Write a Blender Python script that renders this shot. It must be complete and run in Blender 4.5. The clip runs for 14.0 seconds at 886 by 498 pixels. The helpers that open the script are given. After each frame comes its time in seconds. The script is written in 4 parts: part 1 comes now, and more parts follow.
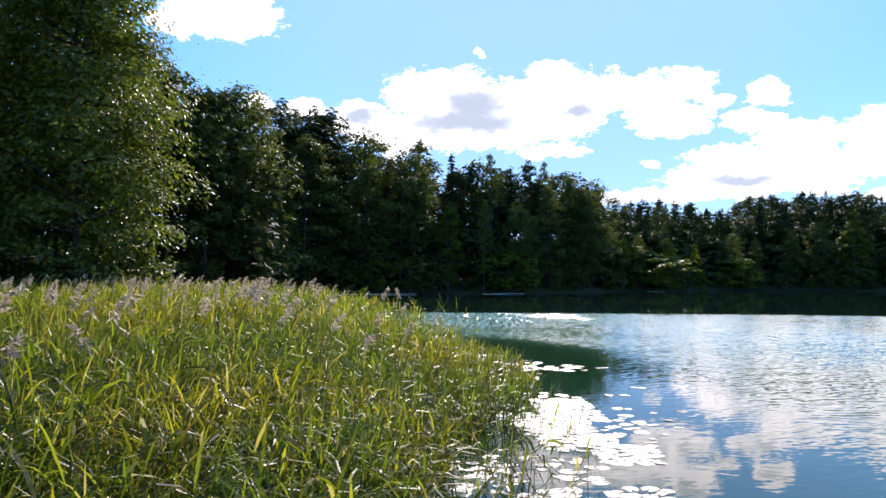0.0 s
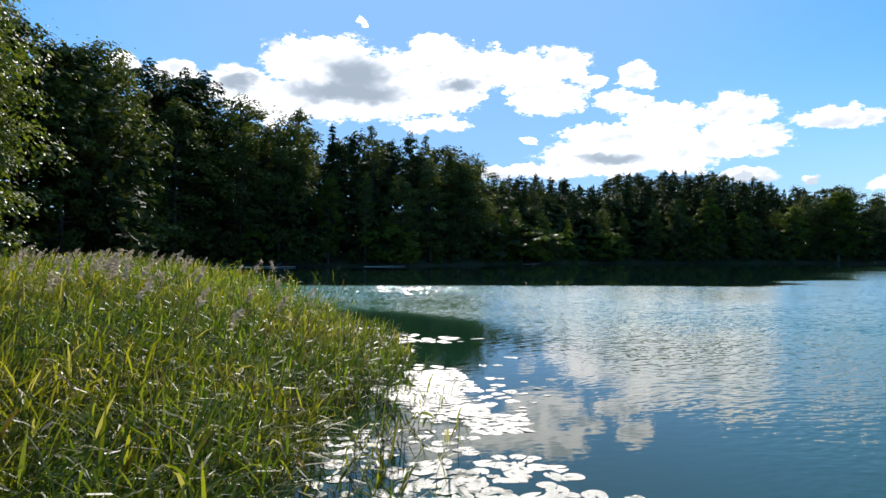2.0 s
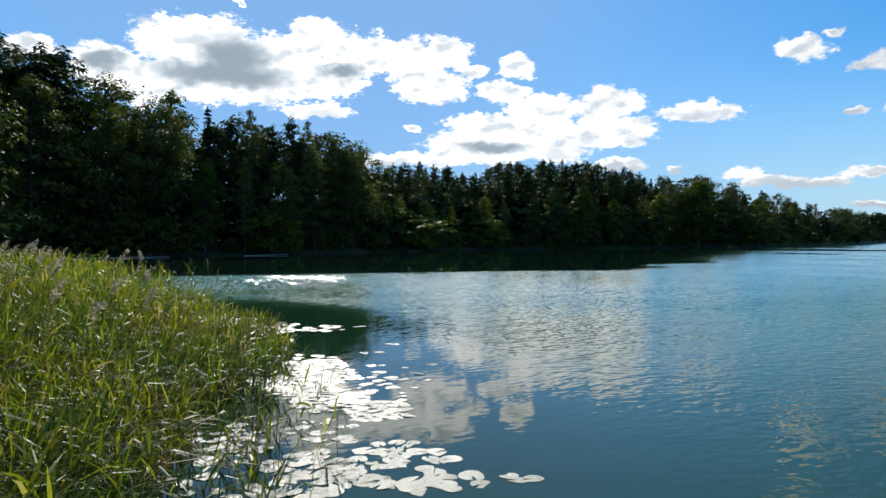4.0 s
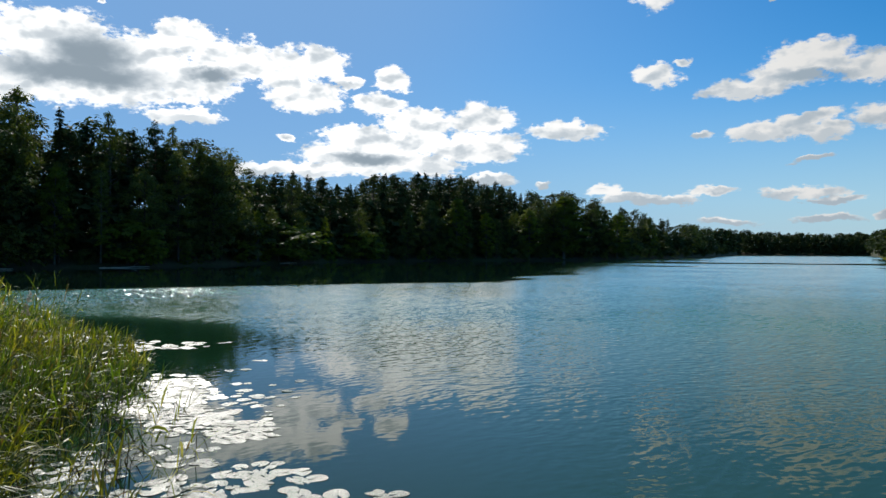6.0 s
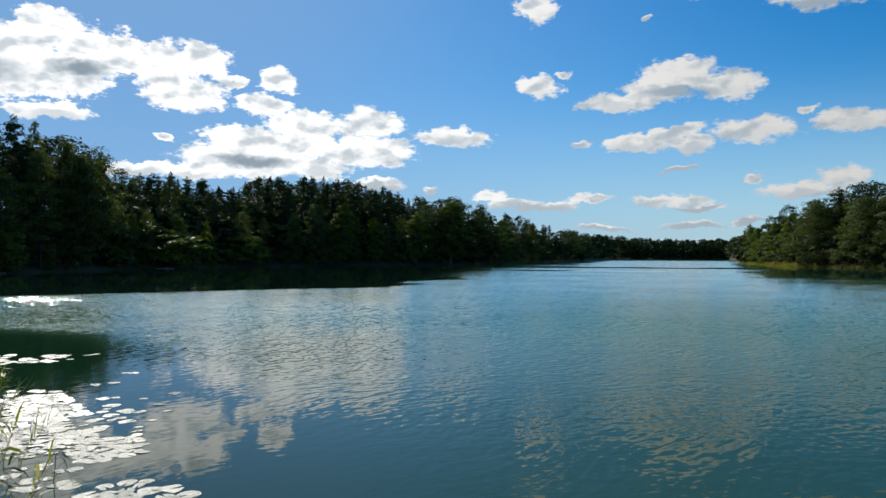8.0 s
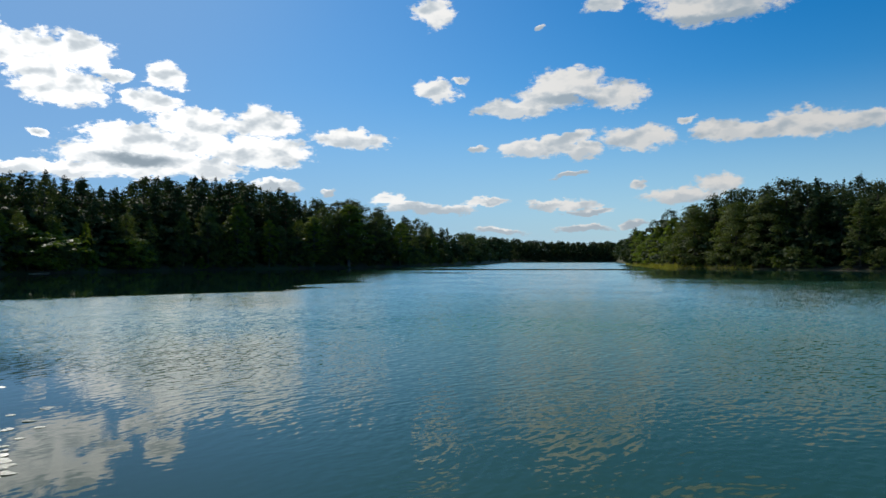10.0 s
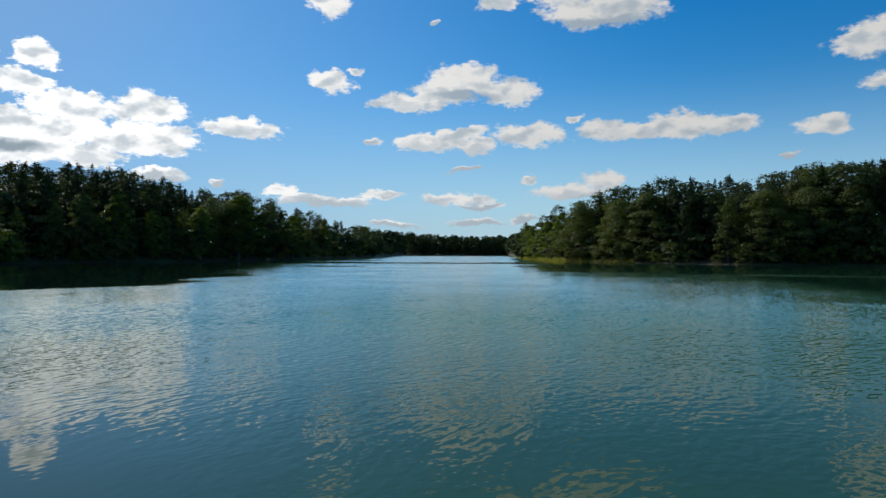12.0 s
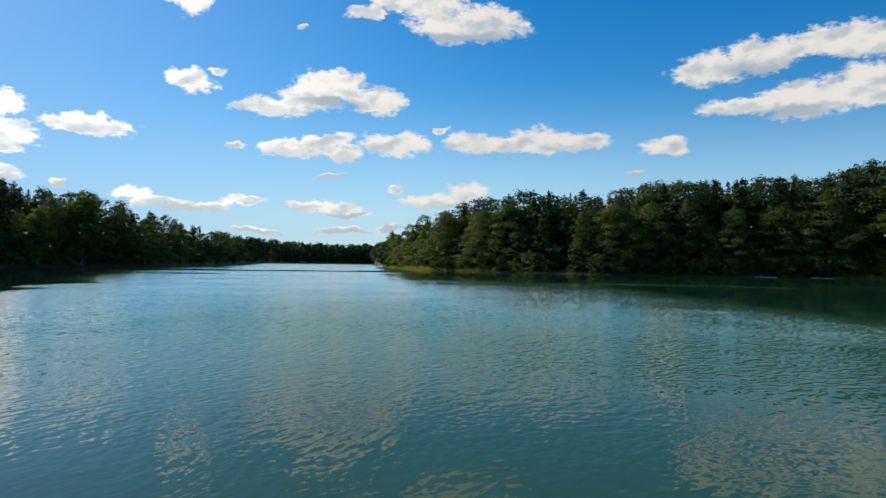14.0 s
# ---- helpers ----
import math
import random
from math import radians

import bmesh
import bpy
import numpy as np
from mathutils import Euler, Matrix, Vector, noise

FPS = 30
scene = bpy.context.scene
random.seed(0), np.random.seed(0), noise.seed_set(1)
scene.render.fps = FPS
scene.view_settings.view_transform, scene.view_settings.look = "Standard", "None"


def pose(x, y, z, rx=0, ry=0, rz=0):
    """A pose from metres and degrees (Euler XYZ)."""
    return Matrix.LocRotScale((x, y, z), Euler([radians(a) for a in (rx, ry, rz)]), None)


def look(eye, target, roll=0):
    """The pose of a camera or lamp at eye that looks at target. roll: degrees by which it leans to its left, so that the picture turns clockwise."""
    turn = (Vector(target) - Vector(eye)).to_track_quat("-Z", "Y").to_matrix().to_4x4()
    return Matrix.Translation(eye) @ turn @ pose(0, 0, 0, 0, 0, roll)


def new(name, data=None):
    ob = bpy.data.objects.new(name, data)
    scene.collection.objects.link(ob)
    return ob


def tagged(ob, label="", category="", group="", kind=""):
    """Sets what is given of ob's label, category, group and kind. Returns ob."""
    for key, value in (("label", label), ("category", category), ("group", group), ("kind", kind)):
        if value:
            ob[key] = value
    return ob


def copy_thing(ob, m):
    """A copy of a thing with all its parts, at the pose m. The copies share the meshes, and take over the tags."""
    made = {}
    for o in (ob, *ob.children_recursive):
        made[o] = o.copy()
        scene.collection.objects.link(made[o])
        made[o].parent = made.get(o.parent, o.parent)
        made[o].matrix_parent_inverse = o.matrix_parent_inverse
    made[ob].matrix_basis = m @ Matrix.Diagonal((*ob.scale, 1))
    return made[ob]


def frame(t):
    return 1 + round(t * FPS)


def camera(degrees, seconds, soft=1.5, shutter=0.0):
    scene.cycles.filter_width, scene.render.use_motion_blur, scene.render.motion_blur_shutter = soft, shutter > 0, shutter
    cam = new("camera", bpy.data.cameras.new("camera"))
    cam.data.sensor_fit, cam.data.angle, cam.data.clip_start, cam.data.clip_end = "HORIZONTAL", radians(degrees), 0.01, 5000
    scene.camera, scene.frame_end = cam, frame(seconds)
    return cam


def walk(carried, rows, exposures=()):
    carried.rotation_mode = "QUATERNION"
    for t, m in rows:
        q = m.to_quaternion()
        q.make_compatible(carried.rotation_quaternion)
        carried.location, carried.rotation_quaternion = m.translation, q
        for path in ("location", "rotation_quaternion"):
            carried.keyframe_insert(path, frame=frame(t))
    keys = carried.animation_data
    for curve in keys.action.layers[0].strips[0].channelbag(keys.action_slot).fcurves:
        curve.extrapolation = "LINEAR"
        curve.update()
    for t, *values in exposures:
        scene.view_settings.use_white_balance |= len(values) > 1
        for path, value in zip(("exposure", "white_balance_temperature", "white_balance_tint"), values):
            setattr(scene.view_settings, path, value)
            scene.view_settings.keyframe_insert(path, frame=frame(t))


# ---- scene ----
cam = camera(65.0, 14.0)

# t, x, y, z, yaw, pitch, roll
PATH = [
    (0.0, -0.000, 0.000, 2.000, -0.00, 2.44, -0.34),
    (0.5, 0.015, 0.050, 1.999, -2.26, 1.86, -0.16),
    (1.0, 0.062, 0.109, 2.013, -5.05, 0.53, -0.47),
    (1.5, 0.095, 0.146, 1.995, -7.97, 0.21, -0.39),
    (2.0, 0.109, 0.161, 1.995, -9.71, 0.26, -0.47),
    (2.5, 0.123, 0.161, 1.993, -11.81, 0.18, -0.15),
    (3.0, 0.139, 0.174, 1.985, -13.86, -0.43, -0.05),
    (3.5, 0.167, 0.197, 1.974, -16.42, -0.73, 0.02),
    (6.0, 0.255, 0.154, 2.010, -29.42, 0.28, -0.23),
    (6.5, 0.251, 0.121, 2.020, -31.64, 0.12, -0.25),
    (7.0, 0.277, 0.089, 2.024, -34.35, 0.14, -0.21),
    (7.5, 0.280, 0.056, 2.037, -36.64, 0.40, -0.22),
    (10.0, 0.333, 0.065, 2.044, -46.96, 0.94, 0.03),
    (10.5, 0.350, 0.076, 2.045, -49.47, 0.68, -0.03),
    (11.0, 0.376, 0.090, 2.044, -51.31, 0.67, -0.52),
    (11.5, 0.403, 0.122, 2.045, -53.92, 0.13, -0.73),
    (12.0, 0.401, 0.110, 2.039, -55.63, 0.40, -0.17),
    (12.5, 0.401, 0.132, 2.027, -57.90, 0.61, -0.16),
    (13.0, 0.406, 0.157, 2.006, -61.16, 0.97, 0.07),
    (13.5, 0.414, 0.165, 1.990, -64.11, 0.84, -0.94),
    (14.0, 0.414, 0.165, 1.985, -66.66, 1.19, -0.73),
]
EXPOSURES = [(0.0, 0.84, 6550, 26), (1.0, 0.54, 6550, 18), (2.0, 0.35, 6500, 15), (3.0, 0.22, 6500, 13), (6.0, -0.2, 6500, 10), (11.0, -0.24, 6500, 10), (12.5, -0.18, 6550, 10), (14.0, 0.05, 6800, 11)]
walk(cam, [(r[0], pose(r[1], r[2], r[3], 90 + r[5], r[6], r[4])) for r in PATH], EXPOSURES)

# ---------------------------------------------------------------- node helpers


class Nodes:
    """A short way to write node trees: each method adds a node and gives its output."""

    def __init__(self, tree):
        self.tree = tree

    def fill(self, node, inputs, out=0):
        for slot, value in dict(inputs).items():
            if isinstance(value, bpy.types.NodeSocket):
                self.tree.links.new(value, node.inputs[slot])
            else:
                node.inputs[slot].default_value = value
        return node.outputs[out] if len(node.outputs) else None

    def add(self, kind, inputs=(), out=0):
        return self.fill(self.tree.nodes.new(kind), inputs, out)

    def math(self, op, a, b=0.0, c=0.0):
        node = self.tree.nodes.new("ShaderNodeMath")
        node.operation = op
        return self.fill(node, {0: a, 1: b, 2: c})

    def vec(self, op, a, b=(0, 0, 0), c=(0, 0, 0), out=0):
        node = self.tree.nodes.new("ShaderNodeVectorMath")
        node.operation = op
        return self.fill(node, {0: a, 1: b, 2: c}, out)

    def step(self, value, low, high, to_low=0.0, to_high=1.0):
        node = self.tree.nodes.new("ShaderNodeMapRange")
        node.interpolation_type = "SMOOTHSTEP"
        return self.fill(node, {0: value, 1: low, 2: high, 3: to_low, 4: to_high})

    def noise(self, vector, scale, detail=3.0, rough=0.55, out=0):
        return self.add("ShaderNodeTexNoise", {"Vector": vector, "Scale": scale, "Detail": detail, "Roughness": rough}, out)

    def mix(self, fac, a, b, blend="MIX"):
        node = self.tree.nodes.new("ShaderNodeMix")
        node.data_type, node.blend_type = "RGBA", blend
        return self.fill(node, {0: fac, 6: a, 7: b}, 2)

    def ramp(self, fac, *stops):
        node = self.tree.nodes.new("ShaderNodeValToRGB")
        while len(node.color_ramp.elements) < len(stops):
            node.color_ramp.elements.new(0.5)
        for el, (at, col) in zip(node.color_ramp.elements, stops):
            el.position, el.color = at, (*col, 1)
        self.tree.links.new(fac, node.inputs[0])
        return node.outputs[0]


# ---------------------------------------------------------------- sky and sun

SUN_AZ, SUN_EL = 8.0, 33.0       # degrees, clockwise from +y, and above the horizon

world = bpy.data.worlds.new("sky")
scene.world = world
world.use_nodes = True
world.node_tree.nodes.clear()
n = Nodes(world.node_tree)
sky_node = world.node_tree.nodes.new("ShaderNodeTexSky")
sky_node.sky_type, sky_node.sun_disc = "NISHITA", False
sky_node.sun_elevation, sky_node.sun_rotation = radians(SUN_EL), radians(SUN_AZ)
sky_node.altitude, sky_node.air_density, sky_node.dust_density, sky_node.ozone_density = 100.0, 1.0, 0.25, 2.5
tint = n.add("ShaderNodeHueSaturation", {"Saturation": 1.5, "Value": 1.2, "Color": sky_node.outputs[0]})
clear = n.mix(1.0, tint, (0.80, 1.0, 1.06, 1), "MULTIPLY")
way = n.add("ShaderNodeTexCoord", out=0)
split = world.node_tree.nodes.new("ShaderNodeSeparateXYZ")
world.node_tree.links.new(way, split.inputs[0])
azimuth = n.math("MULTIPLY", n.math("ARCTAN2", split.outputs[0], split.outputs[1]), 57.2958)
height = n.math("MULTIPLY", n.math("ARCSINE", split.outputs[2]), 57.2958)
flat = n.add("ShaderNodeCombineXYZ", {0: azimuth, 1: height, 2: 0.0})
haze = n.math("MULTIPLY", n.step(height, -1.0, 15.0, 1.0, 0.0), 0.75)
sky = n.mix(haze, clear, (4.4, 6.5, 8.7, 1))
towards_sun = n.step(n.math("ABSOLUTE", n.math("SUBTRACT", azimuth, SUN_AZ)), 6.0, 68.0, 1.0, 0.0)
sky = n.mix(n.math("MULTIPLY", towards_sun, 0.75), sky, (2.1, 4.4, 8.0, 1))
SUN_WAY = (math.sin(radians(SUN_AZ)) * math.cos(radians(SUN_EL)), math.cos(radians(SUN_AZ)) * math.cos(radians(SUN_EL)), math.sin(radians(SUN_EL)))
nearness = n.vec("DOT_PRODUCT", way, SUN_WAY, out=1)
sky = n.mix(n.step(nearness, 0.85, 1.0, 0.0, 0.9), sky, (2.2, 4.4, 8.0, 1))
sky = n.mix(n.math("MULTIPLY", n.step(height, 21.0, 32.0, 0.0, 0.85), n.math("MULTIPLY_ADD", towards_sun, 0.3, 0.7)), sky, n.mix(towards_sun, (0.9, 2.2, 2.4, 1), (2.5, 4.5, 4.8, 1)))
squat = n.vec("MULTIPLY", flat, (0.75, 1.25, 1.0))
billow = n.vec("SUBTRACT", n.noise(squat, 0.42, 2.0, 0.5, out=1), (0.5, 0.5, 0.5))
curl = n.vec("SUBTRACT", n.noise(squat, 1.5, 4.0, 0.55, out=1), (0.5, 0.5, 0.5))
flat = n.vec("MULTIPLY_ADD", billow, (2.4, 1.5, 0.0), flat)
flat = n.vec("MULTIPLY_ADD", curl, (1.1, 0.9, 0.0), flat)
wisps = n.noise(squat, 1.1, 6.0, 0.6)
towards = n.vec("ADD", squat, (-0.35, 0.6, 0.0))
relief = n.math("SUBTRACT", n.noise(squat, 0.5, 3.0, 0.5), n.noise(towards, 0.5, 3.0, 0.5))
LOBES, BASES = [], []


def cloud(az, el, wide, high):
    """One billow of a fair-weather cloud: its middle and half sizes in degrees."""
    LOBES.append((az, el, wide * 1.22, high * 1.3))


def cloud_base(az, el, wide, high):
    """The thick, shaded part of a cloud."""
    BASES.append((az, el, wide * 1.2, high * 1.3))


cloud(-18.1, 20.1, 4.4, 1.7); cloud(-21.4, 18.9, 1.9, 1.0); cloud(-7.0, 12.6, 2.2, 1.6); cloud(-3.8, 11.8, 2.9, 1.6)
cloud(0.0, 14.8, 4.6, 2.1); cloud(2.2, 12.4, 6.7, 1.8); cloud(6.1, 14.1, 3.2, 1.9); cloud(8.9, 16.1, 2.1, 1.3)
cloud(9.8, 12.9, 2.8, 1.6); cloud(12.5, 14.7, 3.2, 1.7); cloud(16.5, 14.1, 2.8, 1.6); cloud(19.5, 14.9, 2.1, 1.2)
cloud(21.6, 13.6, 1.3, 0.5); cloud(18.1, 12.3, 3.3, 1.1); cloud(-15.3, 13.6, 1.2, 0.7); cloud(-11.5, 13.5, 2.0, 0.8)
cloud(9.1, 10.4, 2.7, 0.6); cloud(25.0, 13.9, 1.3, 0.9); cloud(24.1, 11.8, 1.9, 0.9); cloud(27.7, 10.6, 3.1, 1.1)
cloud(32.5, 10.8, 2.7, 1.2); cloud(31.7, 8.5, 4.7, 1.1); cloud(28.1, 9.0, 2.6, 1.1); cloud(23.2, 9.5, 4.1, 0.7)
cloud(23.2, 7.7, 5.4, 1.5); cloud(28.6, 7.0, 2.6, 0.6); cloud(16.7, 9.0, 0.8, 0.3); cloud(14.4, 6.5, 2.8, 0.5)
cloud(18.6, 6.5, 2.8, 0.6); cloud(39.3, 9.8, 3.1, 0.6); cloud(33.4, 6.0, 2.1, 0.4); cloud(37.5, 5.7, 0.6, 0.3)
cloud(2.8, 18.1, 0.4, 0.5); cloud(46.3, 19.7, 1.6, 1.2); cloud(46.5, 13.7, 1.7, 0.9); cloud(48.4, 14.7, 0.7, 0.3)
cloud(57.2, 14.0, 3.4, 1.2); cloud(53.1, 12.2, 3.9, 0.7); cloud(61.0, 13.0, 2.6, 1.0); cloud(55.8, 13.0, 2.7, 1.1)
cloud(53.7, 9.0, 2.3, 0.6); cloud(56.9, 9.9, 2.2, 0.5); cloud(58.3, 8.9, 1.9, 0.6); cloud(62.7, 9.7, 3.1, 1.0)
cloud(69.4, 9.9, 2.8, 0.8); cloud(74.7, 10.0, 2.8, 1.0); cloud(78.3, 9.7, 2.2, 0.7); cloud(68.6, 19.0, 5.1, 1.3)
cloud(59.9, 19.8, 1.7, 0.6); cloud(54.9, 18.4, 0.5, 0.3); cloud(57.4, 7.0, 1.6, 0.3); cloud(62.7, 6.2, 0.7, 0.4)
cloud(65.7, 5.2, 2.9, 0.6); cloud(68.7, 5.9, 1.8, 0.7); cloud(56.9, 4.6, 3.2, 0.4); cloud(58.7, 4.0, 2.0, 0.3)
cloud(42.6, 4.9, 1.5, 0.5); cloud(45.8, 4.2, 4.0, 0.4); cloud(50.5, 4.8, 2.1, 0.3); cloud(58.3, 2.5, 2.1, 0.3)
cloud(50.0, 9.1, 0.9, 0.3); cloud(51.4, 2.4, 2.3, 0.3); cloud(62.2, 3.0, 1.3, 0.3); cloud(87.5, 14.8, 2.7, 1.2)
cloud(91.3, 15.6, 2.9, 1.2); cloud(95.2, 16.0, 2.3, 1.0); cloud(90.2, 12.0, 3.8, 0.6); cloud(94.2, 12.2, 3.4, 1.2)
cloud(84.3, 9.4, 1.9, 0.8); cloud(82.1, 7.4, 0.6, 0.3); cloud(66.5, 11.0, 0.7, 0.3)
cloud(55.3, 9.2, 3.0, 0.7); cloud(72.0, 9.6, 2.2, 0.6); cloud(62.3, 20.8, 2.2, 0.9); cloud(65.5, 20.6, 2.6, 1.2); cloud(97.5, 16.0, 3.2, 1.3); cloud(102.0, 16.2, 3.0, 1.1); cloud(98.5, 12.9, 3.6, 1.4); cloud(103.5, 13.2, 3.2, 1.3)
cloud_base(1.8, 12.7, 5.2, 0.9); cloud_base(2.4, 14.0, 2.6, 1.5); cloud_base(-6.8, 13.0, 1.3, 0.7); cloud_base(11.1, 13.6, 1.8, 0.6); cloud_base(23.2, 7.5, 3.2, 0.5)
cloud_base(57.4, 12.7, 2.7, 0.4); cloud_base(68.6, 18.1, 3.9, 0.4); cloud_base(90.6, 14.7, 2.6, 0.5); cloud_base(93.5, 11.5, 2.8, 0.4)


def field(lobes, spot):
    best = None
    for az, el, wide, high in lobes:
        d = n.vec("MULTIPLY_ADD", spot, (1 / wide, 1 / high, 0), (-az / wide, -el / high, 0))
        r = n.vec("LENGTH", d, out=1)
        best = r if best is None else n.math("MINIMUM", best, r)
    return n.math("SUBTRACT", 1.0, best)


frills = n.noise(n.vec("MULTIPLY", squat, (1.0, 1.25, 1.0)), 2.7, 5.0, 0.62)
body = n.math("ADD", field(LOBES, flat), n.math("MULTIPLY", n.math("SUBTRACT", wisps, 0.5), 0.75))
body = n.math("MULTIPLY_ADD", n.math("SUBTRACT", frills, 0.5), 0.55, body)
cover = n.step(body, 0.06, n.math("MULTIPLY_ADD", towards_sun, -0.12, 0.42))
thick = n.math("ADD", field(BASES, flat), n.math("MULTIPLY", n.math("SUBTRACT", wisps, 0.5), 0.4))
shade = n.step(thick, -0.3, 0.7)
hollow = n.step(n.math("ADD", relief, n.math("MULTIPLY", n.step(body, 0.25, 0.9), 0.06)), -0.04, 0.24)
below = field(LOBES, n.vec("ADD", flat, (0.15, -0.6, 0.0)))
above = n.math("SUBTRACT", field(LOBES, flat), below)
belly = n.math("MULTIPLY", n.step(above, 0.2, 1.2), n.math("MULTIPLY_ADD", towards_sun, -0.2, 0.85))
shade = n.math("MAXIMUM", shade, belly)
dim = n.math("MAXIMUM", shade, n.math("MULTIPLY", hollow, n.math("MULTIPLY_ADD", towards_sun, -0.25, 0.75)))
power = n.add("ShaderNodeMix", {0: towards_sun, 2: 7.5, 3: 14.0})
depth = n.add("ShaderNodeMix", {0: towards_sun, 2: 0.60, 3: 0.29})
bright = n.math("MULTIPLY", power, n.math("POWER", depth, dim))
hue = n.mix(dim, (1.0, 1.0, 0.985, 1), (0.81, 1.0, 1.17, 1))
billows = n.vec("MULTIPLY", hue, n.add("ShaderNodeCombineXYZ", {0: bright, 1: bright, 2: bright}))
whole = n.mix(cover, sky, billows)
background = n.add("ShaderNodeBackground", {0: whole, 1: 0.1})
n.add("ShaderNodeOutputWorld", {0: background})

sun_data = bpy.data.lights.new("sun", "SUN")
sun_data.energy, sun_data.angle, sun_data.color = 4.0, radians(0.53), (1.0, 0.95, 0.87)
sun = new("sun", sun_data)
sun.matrix_world = look(Vector(SUN_WAY) * 200, (0, 0, 0))

# ---------------------------------------------------------------- materials


def material(name):
    m = bpy.data.materials.new(name)
    m.use_nodes = True
    m.node_tree.nodes.clear()
    return m, Nodes(m.node_tree)


def finish(n, shader):
    n.add("ShaderNodeOutputMaterial", {0: shader})


def leaf_material(name, dark, mid, light, gloss=0.55, passing=0.42, shine=0.22, tint=(1.55, 1.65, 0.6)):
    """Leaves: each one its own tone, light shining through them, a waxy gloss."""
    m, n = material(name)
    one = n.add("ShaderNodeNewGeometry", out="Random Per Island")
    tree = n.add("ShaderNodeObjectInfo", out="Random")
    where = n.add("ShaderNodeTexCoord", out="Object")
    patch = n.noise(where, 0.35, 2.0)
    fac = n.math("ADD", n.math("MULTIPLY", one, 0.45), n.math("ADD", n.math("MULTIPLY", patch, 0.5), n.math("MULTIPLY", tree, 0.3)))
    col = n.ramp(fac, (0.2, dark), (0.62, mid), (1.0, light))
    lit = n.mix(1.0, col, (*tint, 1), "MULTIPLY")
    face = n.add("ShaderNodeBsdfPrincipled", {"Base Color": col, "Roughness": gloss, "Specular IOR Level": shine})
    back = n.add("ShaderNodeBsdfTranslucent", {"Color": lit})
    finish(n, n.add("ShaderNodeMixShader", {0: passing, 1: face, 2: back}))
    return m


def bark_material(name, dark, light, scale=6.0):
    m, n = material(name)
    where = n.add("ShaderNodeTexCoord", out="Object")
    long = n.vec("MULTIPLY", where, (1.0, 1.0, 0.18))
    grain = n.noise(long, scale, 5.0, 0.7)
    col = n.ramp(grain, (0.3, dark), (0.7, light))
    bump = n.add("ShaderNodeBump", {"Height": grain, "Strength": 0.8, "Distance": 0.04})
    finish(n, n.add("ShaderNodeBsdfPrincipled", {"Base Color": col, "Roughness": 0.9, "Normal": bump}))
    return m


BROADLEAF = leaf_material("broadleaf", (0.034, 0.050, 0.016), (0.080, 0.102, 0.026), (0.155, 0.168, 0.040), 0.55, 0.36, 0.25)
# darker copy of broadleaf: the shade inside the woods is in its colour
SHADED_LEAF = leaf_material("shaded_wood_leaf", (0.020, 0.033, 0.015), (0.042, 0.060, 0.025), (0.080, 0.096, 0.036), 0.6, 0.24, 0.15)
NEAR_LEAF = leaf_material("alder_leaf", (0.026, 0.044, 0.012), (0.080, 0.108, 0.022), (0.170, 0.185, 0.036), 0.45, 0.45, 0.45)
SUNNY_LEAF = leaf_material("sunny_leaf", (0.050, 0.070, 0.016), (0.115, 0.142, 0.028), (0.20, 0.21, 0.045), 0.55, 0.4, 0.2)
LIGHT_LEAF = leaf_material("light_leaf", (0.052, 0.078, 0.018), (0.105, 0.140, 0.022), (0.17, 0.20, 0.03), 0.5, 0.5, 0.15)
NEEDLE = leaf_material("needles", (0.012, 0.026, 0.012), (0.024, 0.045, 0.018), (0.045, 0.065, 0.024), 0.6, 0.2, 0.15)
REED_STEM = leaf_material("reed_stem", (0.075, 0.080, 0.025), (0.130, 0.130, 0.040), (0.220, 0.190, 0.080), 0.45, 0.1)
PLUME = leaf_material("plume", (0.27, 0.23, 0.185), (0.44, 0.385, 0.32), (0.60, 0.54, 0.46), 0.8, 0.5, 0.1, (1.1, 1.02, 0.90))
SEDGE = leaf_material("sedge", (0.11, 0.12, 0.025), (0.21, 0.20, 0.045), (0.32, 0.27, 0.075), 0.5, 0.4)


def reed_material():
    """Reed blades: fresh green and golden drifts, a few straw and brown ones, a silvery sheen."""
    m, n = material("reed_leaf")
    one = n.add("ShaderNodeNewGeometry", out="Random Per Island")
    where = n.add("ShaderNodeTexCoord", out="Object")
    drift = n.noise(where, 0.22, 3.0, 0.6)
    patch = n.noise(where, 0.9, 2.0)
    fresh = n.ramp(one, (0.0, (0.032, 0.062, 0.012)), (0.55, (0.105, 0.155, 0.022)), (0.9, (0.22, 0.25, 0.042)))
    golden = n.ramp(one, (0.0, (0.070, 0.075, 0.010)), (0.55, (0.190, 0.180, 0.016)), (0.9, (0.36, 0.29, 0.04)))
    col = n.mix(n.step(n.math("MULTIPLY_ADD", patch, 0.35, drift), 0.60, 0.81), fresh, golden)
    fleck = n.math("FRACT", n.math("MULTIPLY", one, 37.0))
    col = n.mix(n.step(fleck, 0.89, 0.90), col, (0.40, 0.32, 0.17, 1))
    col = n.mix(n.step(fleck, 0.95, 0.96), col, (0.13, 0.075, 0.035, 1))
    lit = n.mix(1.0, col, (1.35, 1.5, 0.48, 1), "MULTIPLY")
    face = n.add("ShaderNodeBsdfPrincipled", {"Base Color": col, "Roughness": 0.42, "Specular IOR Level": 0.28})
    back = n.add("ShaderNodeBsdfTranslucent", {"Color": lit})
    finish(n, n.add("ShaderNodeMixShader", {0: 0.5, 1: face, 2: back}))
    return m


